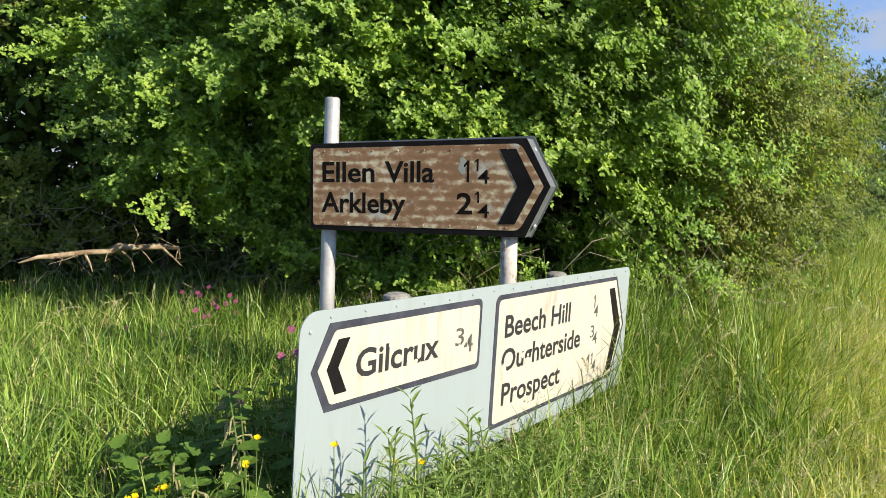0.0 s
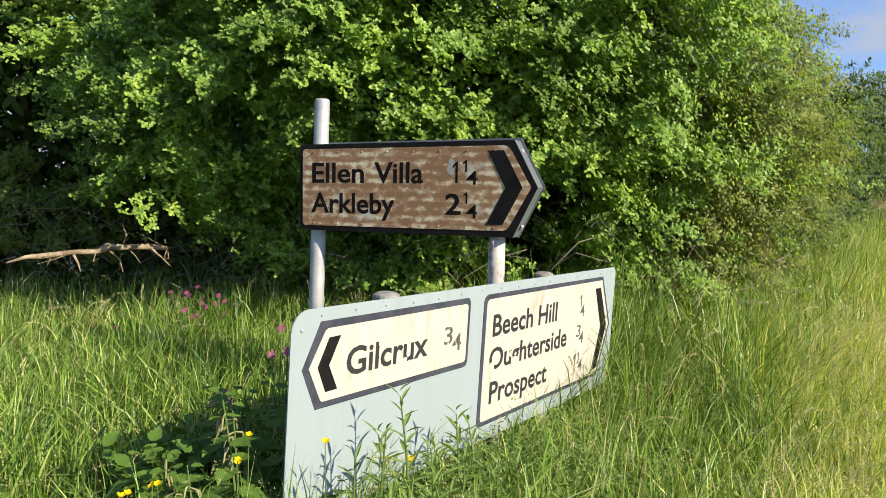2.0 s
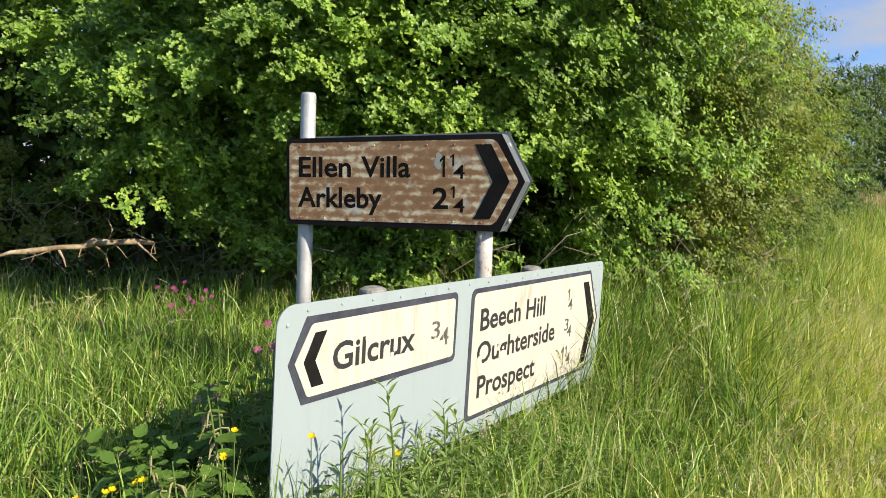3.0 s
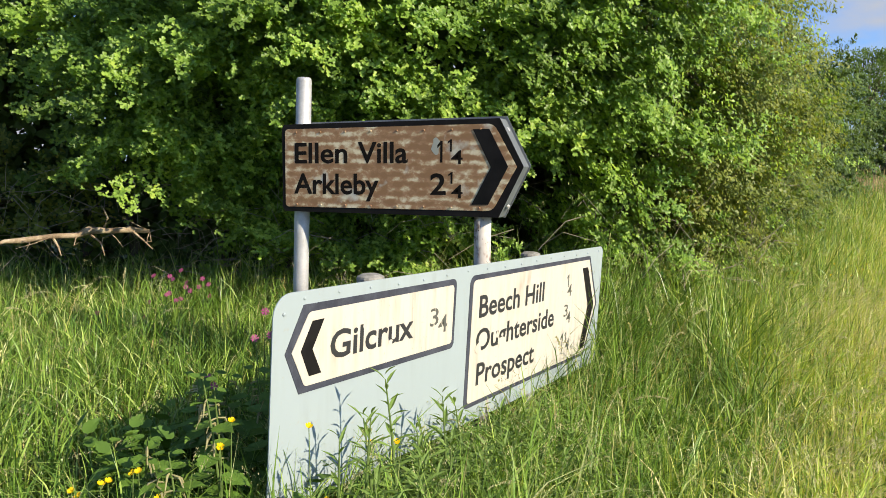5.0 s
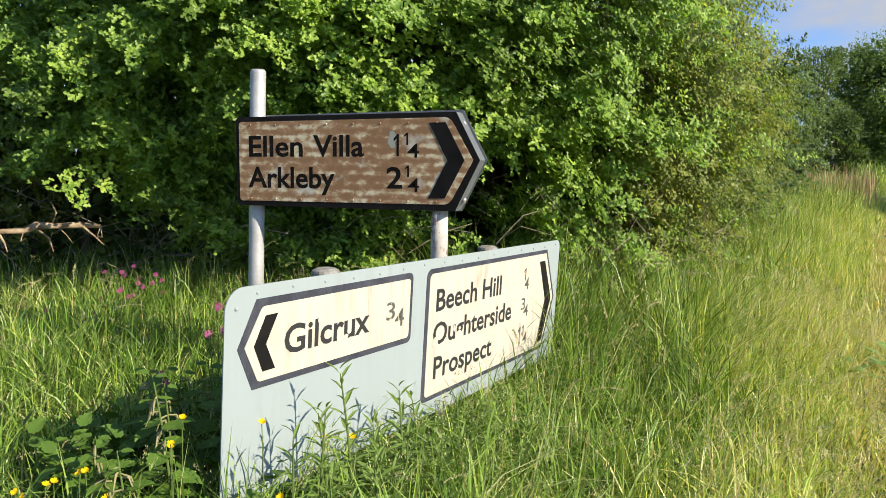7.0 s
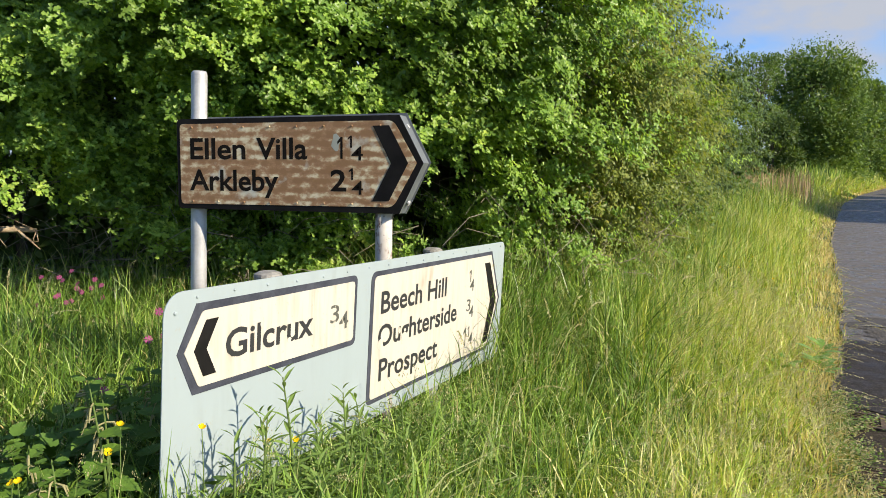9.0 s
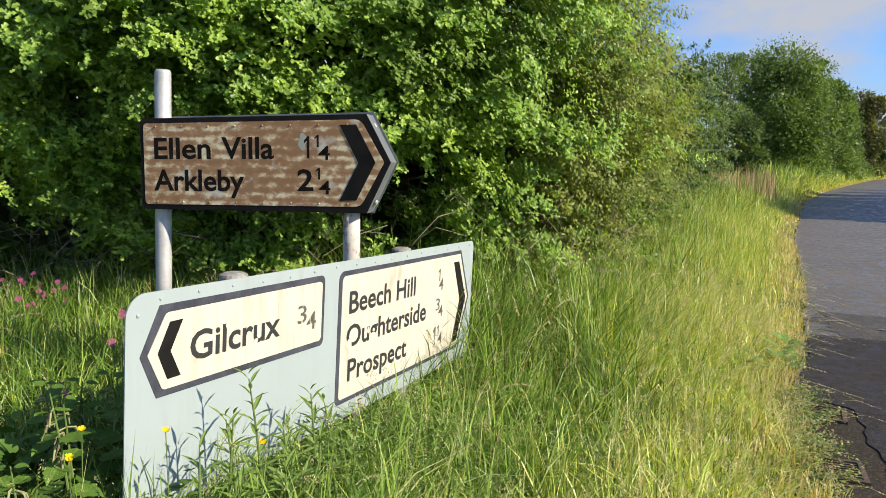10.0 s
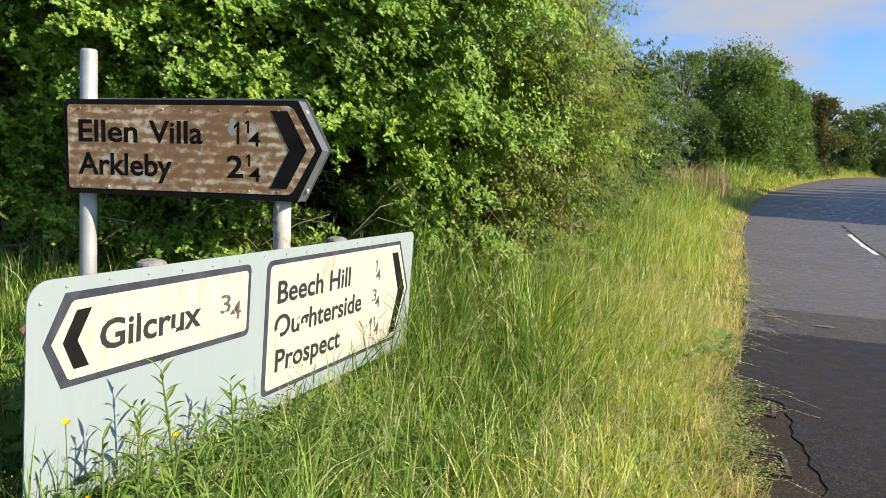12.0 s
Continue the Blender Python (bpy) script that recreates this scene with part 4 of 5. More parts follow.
hedge_bush("hawthorn_bush", NEAR_FACE[8:], [3.35, 3.05, 2.75], "rounded sunlit end of the hawthorn hedge", 290, OVAL_T, 0.036, [(HAWTHORN_DRY, 0.7), (HAWTHORN_DEEP, 0.3)], relief=0.48, overhang=0.45, seed=5.5, low=0.4, parts_limbs=3)
FAR_FACE = [(2.0, 7.0), (2.3, 9.0), (2.7, 12.0), (3.4, 16.0), (4.4, 21.0)]
hedge_bush("hedge_shrub", FAR_FACE[:3], [2.3, 2.6, 2.9], "dense olive-green hedge shrub beside the lane", 200, OVAL_T, 0.062, [(HAWTHORN_DRY, 0.25), (TREE_LEAF_DARK, 0.75)], relief=0.4, overhang=0.4, seed=6.6, reach=(0.6, 1.2))
hedge_bush("hedge_shrub", FAR_FACE[2:], [3.0, 3.6, 3.9], "tall dark green hedge shrub beside the lane", 200, OVAL_T, 0.085, [(TREE_LEAF_DARK, 0.65), (TREE_LEAF, 0.35)], relief=0.5, overhang=0.4, seed=7.7, reach=(0.8, 1.6))


def tree(name, x, y, height, width, label, leaves, leaf_size, material, crown_low=0.12, lumps=16, seed=1, airy=False):
    """A tapered trunk with limbs and a crown of many leaves in uneven clumps."""
    g = np.random.default_rng(seed)
    z0 = float(ground_height(np.array([(x, y)]))[0])
    ob = thing(name, (x, y, z0), label, "tree", "trees along the lane")
    bm = bmesh.new()
    tube(bm, [(x, y, z0 - 0.1), (x + 0.1, y, z0 + height * 0.3), (x - 0.1, y + 0.1, z0 + height * 0.6), (x, y, z0 + height * 0.88)], [0.03 * height * 0.5, 0.012 * height, 0.007 * height, 0.002 * height], 8)
    centres, radii = [], []
    for k in range(lumps):
        a, q = g.uniform(0, 6.28), g.uniform(0, 1)
        zc = crown_low + (0.93 - crown_low) * q
        r = width / 2 * math.sqrt(max(0.08, 1 - ((zc - 0.42) / 0.58) ** 2)) * g.uniform(0.35, 0.85)
        c = np.array([x + r * math.cos(a), y + r * math.sin(a), z0 + height * zc])
        centres.append(c)
        radii.append(width * g.uniform(0.17, 0.28) * (0.7 if airy else 1.0))
        b = np.array([x, y, z0 + height * max(0.08, zc * 0.6)])
        tube(bm, [b, (b + c) / 2 + g.normal(0, 0.12, 3), c], [0.006 * height, 0.004 * height, 0.0015 * height], 5)
    part("trunk", bm, BARK, ob, "dark bark trunk and limbs")
    which = g.integers(0, lumps, leaves)
    C, R = np.array(centres)[which], np.array(radii)[which]
    d = unit(g.normal(size=(leaves, 3)))
    rr = g.uniform(0.25, 1, leaves) ** 0.5 * (1 + 0.30 * vnoise(d * 3 + C, 1.3, 3.0))
    pos = C + d * (R * rr)[:, None] * np.array([1, 1, 0.8])
    v, f = scatter(*OVAL_T, pos, unit(d + g.normal(0, 0.7, (leaves, 3))), unit(d * 0.6 + np.array([0.2, -0.2, 0.6]) + g.normal(0, 0.5, (leaves, 3))), leaf_size * g.uniform(0.6, 1.3, leaves) * np.where((rr < 0.62) & (not airy), 2.3, 1.0))
    array_part("crown", v, f, material, ob)
    return ob


tree("hedge_tree", 8.3, 40.0, 4.1, 3.0, "dark green bushy tree behind the reeds", 10000, 0.11, TREE_LEAF_DARK, 0.03, 22, 11)
tree("ash_tree", 8.9, 52.0, 9.4, 4.2, "thin airy ash tree with open branches", 6500, 0.13, TREE_LEAF, 0.45, 26, 12, True)
tree("broad_tree", 13.5, 58.0, 9.6, 8.2, "broad rounded green tree beside the lane", 58000, 0.14, TREE_LEAF, 0.03, 70, 13)
tree("broad_tree", 21.0, 76.0, 9.8, 7.2, "rounded green tree behind the verge", 26000, 0.18, TREE_LEAF, 0.03, 46, 14)
tree("low_shrub", 24.6, 84.0, 4.1, 5.3, "low bright green shrub at the tree's foot", 8000, 0.17, TREE_LEAF, 0.03, 16, 19)
tree("bronze_tree", 32.7, 104.0, 11.0, 6.4, "small tree with brownish bronze leaves", 14000, 0.23, TREE_LEAF_BROWN, 0.03, 30, 15)
tree("hedge_tree", 47.4, 140.0, 10.7, 8.5, "dark tree at the bend of the lane", 9000, 0.34, TREE_LEAF_DARK, 0.03, 26, 16)
tree("hedge_tree", 55.2, 150.0, 12.9, 10.8, "dark tree at the bend of the lane", 14000, 0.34, TREE_LEAF_DARK, 0.03, 34, 17)
tree("hedge_tree", 69.7, 165.0, 15.2, 16.4, "dark tree at the far bend of the lane", 10000, 0.45, TREE_LEAF_DARK, 0.03, 26, 18)
for k, (tx, ty) in enumerate(((17.5, 20.8), (18.3, 24.5), (19.2, 28.0), (20.6, 31.5), (22.2, 35.5), (24.2, 40.0), (27.0, 45.0), (30.0, 51.0), (33.5, 58.0), (38.0, 66.0), (43.0, 76.0))):
    tree("roadside_tree", tx, ty, 6.2 + k % 2, 4.2, "tree on the far side of the lane", 3000, 0.42, TREE_LEAF, 0.06, 16, 30 + k)

# ---- grass ----
def blades(xy, height, width, bend, g, lean=None):
    """Curved tapering blades of grass, five triangles each."""
    n = len(xy)
    z = ground_height(xy) - 0.02
    a = g.uniform(0, 2 * np.pi, n)
    # tufts: neighbours lean the same way
    sway = np.c_[vnoise(xy, 3.1, 11.0), vnoise(xy, 3.1, 12.0)]
    d = np.c_[np.cos(a), np.sin(a)] + 0.35 * sway
    if lean is not None:
        d = d + lean
    d = unit(d)
    wdir = np.c_[-d[:, 1], d[:, 0]]
    tw = g.uniform(-1.2, 1.2, n)
    wdir = wdir * np.cos(tw)[:, None] + d * np.sin(tw)[:, None]
    out = []
    for q, w in ((0, 0.8), (0.38, 1.0), (0.74, 0.7)):
        c = np.c_[xy + d * (height * bend * q ** 2.2)[:, None], z + height * (q - 0.45 * bend * q ** 2.6)]
        o = np.c_[wdir * (width * w / 2)[:, None], np.zeros(n)]
        out += [c - o, c + o]
    out.append(np.c_[xy + d * (height * bend)[:, None], z + height * (1 - 0.45 * bend)])
    v = np.stack(out, 1).reshape(-1, 3)
    tf = np.array([(0, 1, 3), (0, 3, 2), (2, 3, 5), (2, 5, 4), (4, 5, 6)])
    f = (tf[None] + (np.arange(n) * 7)[:, None, None]).reshape(-1, 3)
    return v, f


def hedge_front(xy):
    """Metres in front of the hedge's foot, negative under the hedge."""
    best = np.full(len(xy), 1e9)
    line = np.array(NEAR_FACE + FAR_FACE, float)
    for a, b in zip(line, line[1:]):
        d = b - a
        t = np.clip(((xy - a) @ d) / (d @ d), 0, 1)
        off = xy - (a + t[:, None] * d)
        side = d[1] * off[:, 0] - d[0] * off[:, 1]
        dist = np.linalg.norm(off, axis=1) * np.where(side >= 0, 1, -1)
        best = np.where(np.abs(dist) < np.abs(best), dist, best)
    return best


def clear_of_signs(xy):
    """False within the sheet of the lower sign and in the grates."""
    o, u = np.array((1.0, -0.052)), np.array((0.2294, 0.9733))
    q = xy - o
    s, w = q @ u, q[:, 0] * u[1] - q[:, 1] * u[0]
    hit = (s > -1.1) & (s < 1.52) & (np.abs(w) < 0.03)
    for gx, gy in ((3.31, 0.99), (3.47, 1.93)):
        hit |= (np.abs(xy[:, 0] - gx) < 0.09) & (np.abs(xy[:, 1] - gy) < 0.10)
    return ~hit


def spread(n, x0, x1, y0, y1, g):
    xy = np.c_[g.uniform(x0, x1, n), g.uniform(y0, y1, n)]
    s = from_edge(xy)
    front = hedge_front(xy)
    return xy[(s > -0.02) & clear_of_signs(xy) & (front > np.where(xy[:, 0] < -0.3, 0.15 + 0.2 * vnoise(xy, 2.0, 8.0), -0.7))]


def grass_height(xy):
    """Low by the road, knee high round the sign, tall towards the hedge."""
    s = from_edge(xy)
    h = 0.16 + 0.30 * smooth01(0.05, 0.9, s) + 0.10 * smooth01(0.9, 2.0, s)
    h += 0.30 * smooth01(0.6, 2.2, xy[:, 1]) * smooth01(0.6, 1.6, s)
    h *= 1 - 0.30 * smooth01(0.7, -0.3, xy[:, 0])
    h += 0.22 * smooth01(9.0, 14.0, xy[:, 1]) * smooth01(0.5, 1.5, s)
    # trodden shorter just in front of the lower sign
    q = xy - np.array((1.0, -0.052))
    w = q[:, 0] * 0.9733 - q[:, 1] * 0.2294
    s2 = q @ np.array((0.2294, 0.9733))
    front = smooth01(-0.02, 0.05, w) * smooth01(1.3, 0.6, w) * smooth01(-1.6, -1.0, s2) * smooth01(1.7, 1.2, s2)
    h *= 1 + 0.10 * front * smooth01(0.05, 0.2, w) * smooth01(-1.0, -0.5, s2)
    return h * (1 + 0.20 * vnoise(xy, 1.9, 5.0) + 0.16 * vnoise(xy, 6.0, 15.0))


def build_grass():
    g = np.random.default_rng(21)
    zones = (("near", 160000, -4.0, 4.2, -2.2, 4.6, 0.0068, 1.0), ("mid", 60000, 0.8, 6.0, 4.6, 14.0, 0.0085, 1.0), ("far", 52000, 2.0, 13.0, 14.0, 40.0, 0.014, 1.0), ("behind", 8000, -4.0, 3.0, -6.0, -2.2, 0.014, 1.0), ("bend", 22000, 6.0, 36.0, 38.0, 150.0, 0.06, 1.5))
    for nm, n, x0, x1, y0, y1, wd, k in zones:
        if nm == "bend":
            y = g.uniform(y0, y1, n)
            xy = np.c_[np.interp(y, EDGE[:, 1], EDGE[:, 0]) - 4.3 * g.uniform(0, 1, n) ** 1.4, y]
        else:
            xy = spread(n, x0, x1, y0, y1, g)
        xy = xy[g.uniform(0, 1, len(xy)) > 0.34 * smooth01(0.95, 0.35, xy[:, 0])]
        if nm in ("near", "mid"):
            # tufts with gaps between them
            xy = xy[g.uniform(0, 1, len(xy)) < 0.55 + 0.80 * vnoise(xy, 9.0 if nm == "near" else 5.0, 14.0)]
        s = from_edge(xy)
        if nm == "bend":
            keep = (s < 4.2)
            xy, s = xy[keep], s[keep]
        h = grass_height(xy) * g.uniform(0.45, 1.15, len(xy)) * k
        dry = g.uniform(0, 1, len(xy)) < 0.92 * smooth01(1.80 + 0.7 * smooth01(3.0, 8.0, xy[:, 1]), 0.35, s + 0.35 * vnoise(xy, 1.3, 9.0)) + 0.04
        straw = g.uniform(0, 1, len(xy)) < 0.85 * smooth01(0.50 + 0.20 * smooth01(2.0, 4.5, xy[:, 1]), 0.05, s + 0.12 * vnoise(xy, 2.3, 4.0)) + 0.05
        for name, mask, mat_, lab in (("grass", ~dry & ~straw, GRASS, "long lush green verge grass"), ("verge_grass", dry & ~straw, GRASS_YELLOW, "yellow-green sunlit grass near the road"),
                                      ("dry_grass", straw, STRAW, "pale dry straw grass along the asphalt edge")):
            q = xy[mask]
            if not len(q):
                continue
            hh = h[mask] * (0.8 if name == "dry_grass" else 1.0)
            bend = np.where(g.uniform(0, 1, len(q)) < 0.52, g.uniform(0.06, 0.45, len(q)), g.uniform(0.45, 1.15, len(q)))
            v, f = blades(q, hh, wd * g.uniform(0.55, 1.35, len(q)), bend, g, np.array((0.15, -0.05)))
            tagged(array_part(name, v, f, mat_), lab, "grass", "verge grass", "stuff")


build_grass()


GRAIN = np.array([(0, 0, 0), (0.22, 0.45, 0.05), (0, 1.0, 0), (-0.22, 0.45, 0.05)], float)
GRAIN_F = np.array([(0, 1, 2), (0, 2, 3)])


def seed_stalks(n, x0, x1, y0, y1, tall, g, keep_s=(0.1, 6), grain=0.007, k=34, head=0.13, loose=0.022):
    """Flowering grass: thin arching stalks with a feathery head, loose or dense."""
    xy = spread(n, x0, x1, y0, y1, g)
    s = from_edge(xy)
    xy = xy[(s > keep_s[0]) & (s < keep_s[1])]
    h = (grass_height(xy) + tall) * g.uniform(0.75, 1.15, len(xy))
    v, f = blades(xy, h, np.full(len(xy), 0.0028), g.uniform(0.08, 0.6, len(xy)), g, np.array((0.4, 0.05)))
    tips = v.reshape(-1, 7, 3)
    tip, below = tips[:, 6], (tips[:, 4] + tips[:, 5]) / 2
    d = unit(tip - below)
    q = g.uniform(0, 1, (len(xy), k))
    ln = head * g.uniform(0.6, 1.25, len(xy))
    off = g.normal(size=(len(xy), k, 3)) * (loose * (1.05 - q) * g.uniform(0.5, 1.3, (len(xy), 1)))[..., None]
    drop = np.zeros_like(off)
    drop[..., 2] = -0.35 * ln[:, None] * q * q
    p = (tip[:, None] + d[:, None] * (ln[:, None] * (q - 0.55))[..., None] + off + drop).reshape(-1, 3)
    dd = unit(np.repeat(d, k, 0) + 12 * off.reshape(-1, 3) + g.normal(0, 0.25, (len(p), 3)))
    sv, sf = scatter(GRAIN, GRAIN_F, p, dd, g.normal(size=(len(p), 3)), grain * g.uniform(0.7, 1.3, len(p)))
    return (v, f), (sv, sf)


def build_seed_heads():
    g = np.random.default_rng(33)
    for n, x0, x1, y0, y1, tall, mat_, lab in ((500, -3.5, 1.2, -1.6, 4.5, 0.12, SEED, "hazy olive-brown grass seed heads"), (620, 1.2, 3.6, -1.6, 4.5, 0.10, PALE_SEED, "hazy pale straw grass seed heads"),
                                               (420, 1.2, 3.6, -1.6, 4.5, 0.12, SEED, "hazy pinkish-brown grass seed heads"), (650, 0.8, 6.0, 4.5, 14, 0.15, PALE_SEED, "hazy pale grass seed heads")):
        stalk, head = seed_stalks(n, x0, x1, y0, y1, tall, g)
        tagged(array_part("grass_stalks", *stalk, STEM), "thin green flowering grass stalks", "grass", "verge grass", "stuff")
        tagged(array_part("grass_seed_heads", *head, mat_), lab, "grass", "verge grass", "stuff")
    stalk, head = seed_stalks(1500, 2.0, 3.7, -1.6, 5.5, 0.06, g, (0.02, 1.0), 0.008, 36, 0.12, 0.020)
    tagged(array_part("grass_stalks", *stalk, STRAW), "short dry flowering grass stalks beside the road", "grass", "verge grass", "stuff")
    tagged(array_part("grass_seed_heads", *head, PALE_SEED), "frothy pale straw seed heads beside the road", "grass", "verge grass", "stuff")
    for n, x0, x1, y0, y1, tall in ((34, 1.3, 3.1, -1.2, 2.2, 0.16), (46, 1.3, 3.3, 2.2, 7.0, 0.2), (26, -2.6, 1.0, -1.2, 3.0, 0.2)):
        stalk, head = seed_stalks(n, x0, x1, y0, y1, tall, g, (0.3, 6), 0.009, 90, 0.16, 0.006)
        tagged(array_part("grass_stalks", *stalk, STRAW), "tall arching straw-coloured grass stalks", "grass", "verge grass", "stuff")
        tagged(array_part("grass_seed_heads", *head, PALE_SEED), "dense pale drooping grass seed heads", "grass", "verge grass", "stuff")


build_seed_heads()


def build_reeds():
    g = np.random.default_rng(41)
    n = 520
    xy = np.c_[g.uniform(4.7, 8.6, n), g.uniform(23.0, 28.5, n)]
    xy = xy[from_edge(xy) > 0.9]
    v, f = blades(xy, g.uniform(1.2, 1.7, len(xy)), np.full(len(xy), 0.018), g.uniform(0.02, 0.15, len(xy)), g)
    tagged(array_part("reeds", v, f, REED), "dead brown reed stalks at the end of the hedge", "reeds", "", "stuff")


build_reeds()

# ---- plants that stand out singly ----
def leaf_mesh(name, tv, tf):
    me = bpy.data.meshes.new(name)
    me.from_pydata([tuple(p) for p in tv], [], [tuple(int(k) for k in f) for f in tf])
    return me


def leaf_object(name, mesh, at, along, facing, size, parent):
    """One leaf or petal as a part, sharing its mesh with the others."""
    ob = new(name, mesh)
    y = Vector(along).normalized()
    x = y.cross(Vector(facing)).normalized()
    z = x.cross(y)
    m = Matrix((x, y, z)).transposed().to_4x4() @ Matrix.Scale(size, 4)
    m.translation = Vector(at) - BASE[parent.name]
    ob.parent = parent
    ob.matrix_local = m
    return ob


def toothed_leaf():
    """An oval leaf with a toothed rim, folded a little along its spine."""
    rim = []
    for k in range(1, 9):
        y = k / 9
        w = 0.36 * math.sin(math.pi * y ** 0.72) + 0.02
        rim.append((w * (1.0 if k % 2 else 0.82), y, 0.10 * w))
    tv = [(0, 0, 0)] + rim + [(0, 1.04, -0.08)] + [(-x, y, z) for x, y, z in rim[::-1]] + [(0, 0.5, -0.04)]
    n = len(tv) - 1
    tf = [(k, (k + 1) % n, n) for k in range(n)]
    return tv, tf


NETTLE_MESH = leaf_mesh("nettle_leaf", *toothed_leaf())
NETTLE_MESH.materials.append(NETTLE)
LANCE_MESH = leaf_mesh("lance_leaf", LANCE, LANCE_F)
LANCE_MESH.materials.append(WEED)
DOCK_V = [(x * 0.85, y, z) for x, y, z in OVAL]
DOCK_MESH = leaf_mesh("dock_leaf", DOCK_V, OVAL_F)
DOCK_MESH.materials.append(DOCK)
PETAL_V = [(0, 0, 0), (0.42, 0.55, 0.14), (0.30, 0.95, 0.26), (-0.30, 0.95, 0.26), (-0.42, 0.55, 0.14)]
PETAL_F = [(0, 1, 4), (1, 2, 3), (1, 3, 4)]
BUTTER_MESH = leaf_mesh("butter_petal", PETAL_V, PETAL_F)
BUTTER_MESH.materials.append(YELLOW)
CAMPION_V = [(0, 0, 0), (0.30, 0.6, 0.02), (0.42, 1.0, 0.0), (0.06, 0.78, 0.02), (-0.06, 0.78, 0.02), (-0.42, 1.0, 0.0), (-0.30, 0.6, 0.02)]
CAMPION_F = [(0, 1, 6), (1, 2, 3), (1, 3, 4), (1, 4, 6), (4, 5, 6)]
CAMPION_MESH = leaf_mesh("campion_petal", CAMPION_V, CAMPION_F)
CAMPION_MESH.materials.append(PINK)


def ground_at(x, y):
    return float(ground_height(np.array([(x, y)]))[0])


def nettle(x, y, top, seed):
    r = random.Random(seed)
    z0 = ground_at(x, y)
    ob = thing("nettle", (x, y, z0), "dull green stinging nettle with toothed leaves in the grass", "nettle", "nettles by the sign")
    lean = (r.uniform(-0.08, 0.08), r.uniform(-0.08, 0.04))
    at = lambda q: Vector((x + lean[0] * q * q, y + lean[1] * q * q, z0 + (top - z0) * q))
    bm = bmesh.new()
    tube(bm, [at(q) for q in (0, 0.4, 0.75, 1)], [0.005, 0.0045, 0.0035, 0.002], 6)
    part("stem", bm, STEM, ob)
    for k in range(7):
        q = 0.40 + 0.60 * k / 6
        size = 0.105 * (1.15 - 0.75 * ((k / 6) ** 1.6)) * r.uniform(0.8, 1.15)
        a0 = k * 1.57 + r.uniform(-0.3, 0.3)
        for s in (0, math.pi):
            d = Vector((math.cos(a0 + s), math.sin(a0 + s), r.uniform(-0.35, 0.25)))
            leaf_object("leaf", NETTLE_MESH, at(q) + d * 0.012, d, (r.uniform(-0.2, 0.2), -0.2, 1), size, ob)
    # drooping flower strings under the upper leaves
    for k in range(7):
        bm = bmesh.new()
        a, p = r.uniform(0, 6.28), at(r.uniform(0.6, 0.95))
        d = Vector((math.cos(a), math.sin(a), 0))
        tube(bm, [p, p + d * 0.025 + Vector((0, 0, -0.005)), p + d * 0.04 + Vector((0, 0, -0.045))], [0.0025, 0.0045, 0.002], 4)
        part("flower_string", bm, SEED, ob)


for k, (x, y, top) in enumerate(((0.66, -1.25, 0.90), (0.55, -1.12, 0.84), (0.42, -1.02, 0.82), (0.60, -0.98, 0.86), (0.26, -0.95, 0.72), (0.36, -1.28, 0.70), (0.50, -1.42, 0.66), (0.14, -1.10, 0.62), (0.62, -1.40, 0.70), (0.50, -0.80, 0.80), (0.22, -0.72, 0.74))):
    nettle(x, y, top, 100 + k)


def tall_weed(x, y, top, leaf, n, seed, label="leafy green willowherb-like weed in front of the sign"):
    r = random.Random(seed)
    z0 = ground_at(x, y)
    ob = thing("tall_weed", (x, y, z0), label, "weed", "weeds before the sign")
    lean = (r.uniform(-0.05, 0.05), r.uniform(-0.05, 0.05))
    at = lambda q: Vector((x + lean[0] * q * q, y + lean[1] * q * q, z0 + (top - z0) * q))
    bm = bmesh.new()
    tube(bm, [at(q) for q in (0, 0.4, 0.75, 0.98)], [0.006, 0.005, 0.004, 0.002], 6)
    part("stem", bm, STEM, ob)
    n = int(n * 1.35)
    for k in range(n):
        q = 0.22 + 0.78 * k / (n - 1)
        a = k * 2.4 + r.uniform(-0.3, 0.3)
        rise = 0.15 + 1.1 * (k / n) ** 2
        d = Vector((math.cos(a), math.sin(a), rise + r.uniform(-0.2, 0.2)))
        size = leaf * (1.1 - 0.65 * (k / n) ** 1.5) * r.uniform(0.8, 1.2)
        leaf_object("leaf", LANCE_MESH, at(q), d, (0, -0.1, 1) if rise < 0.8 else (math.cos(a) * -1, math.sin(a) * -1, 0.4), size * 1.25, ob)


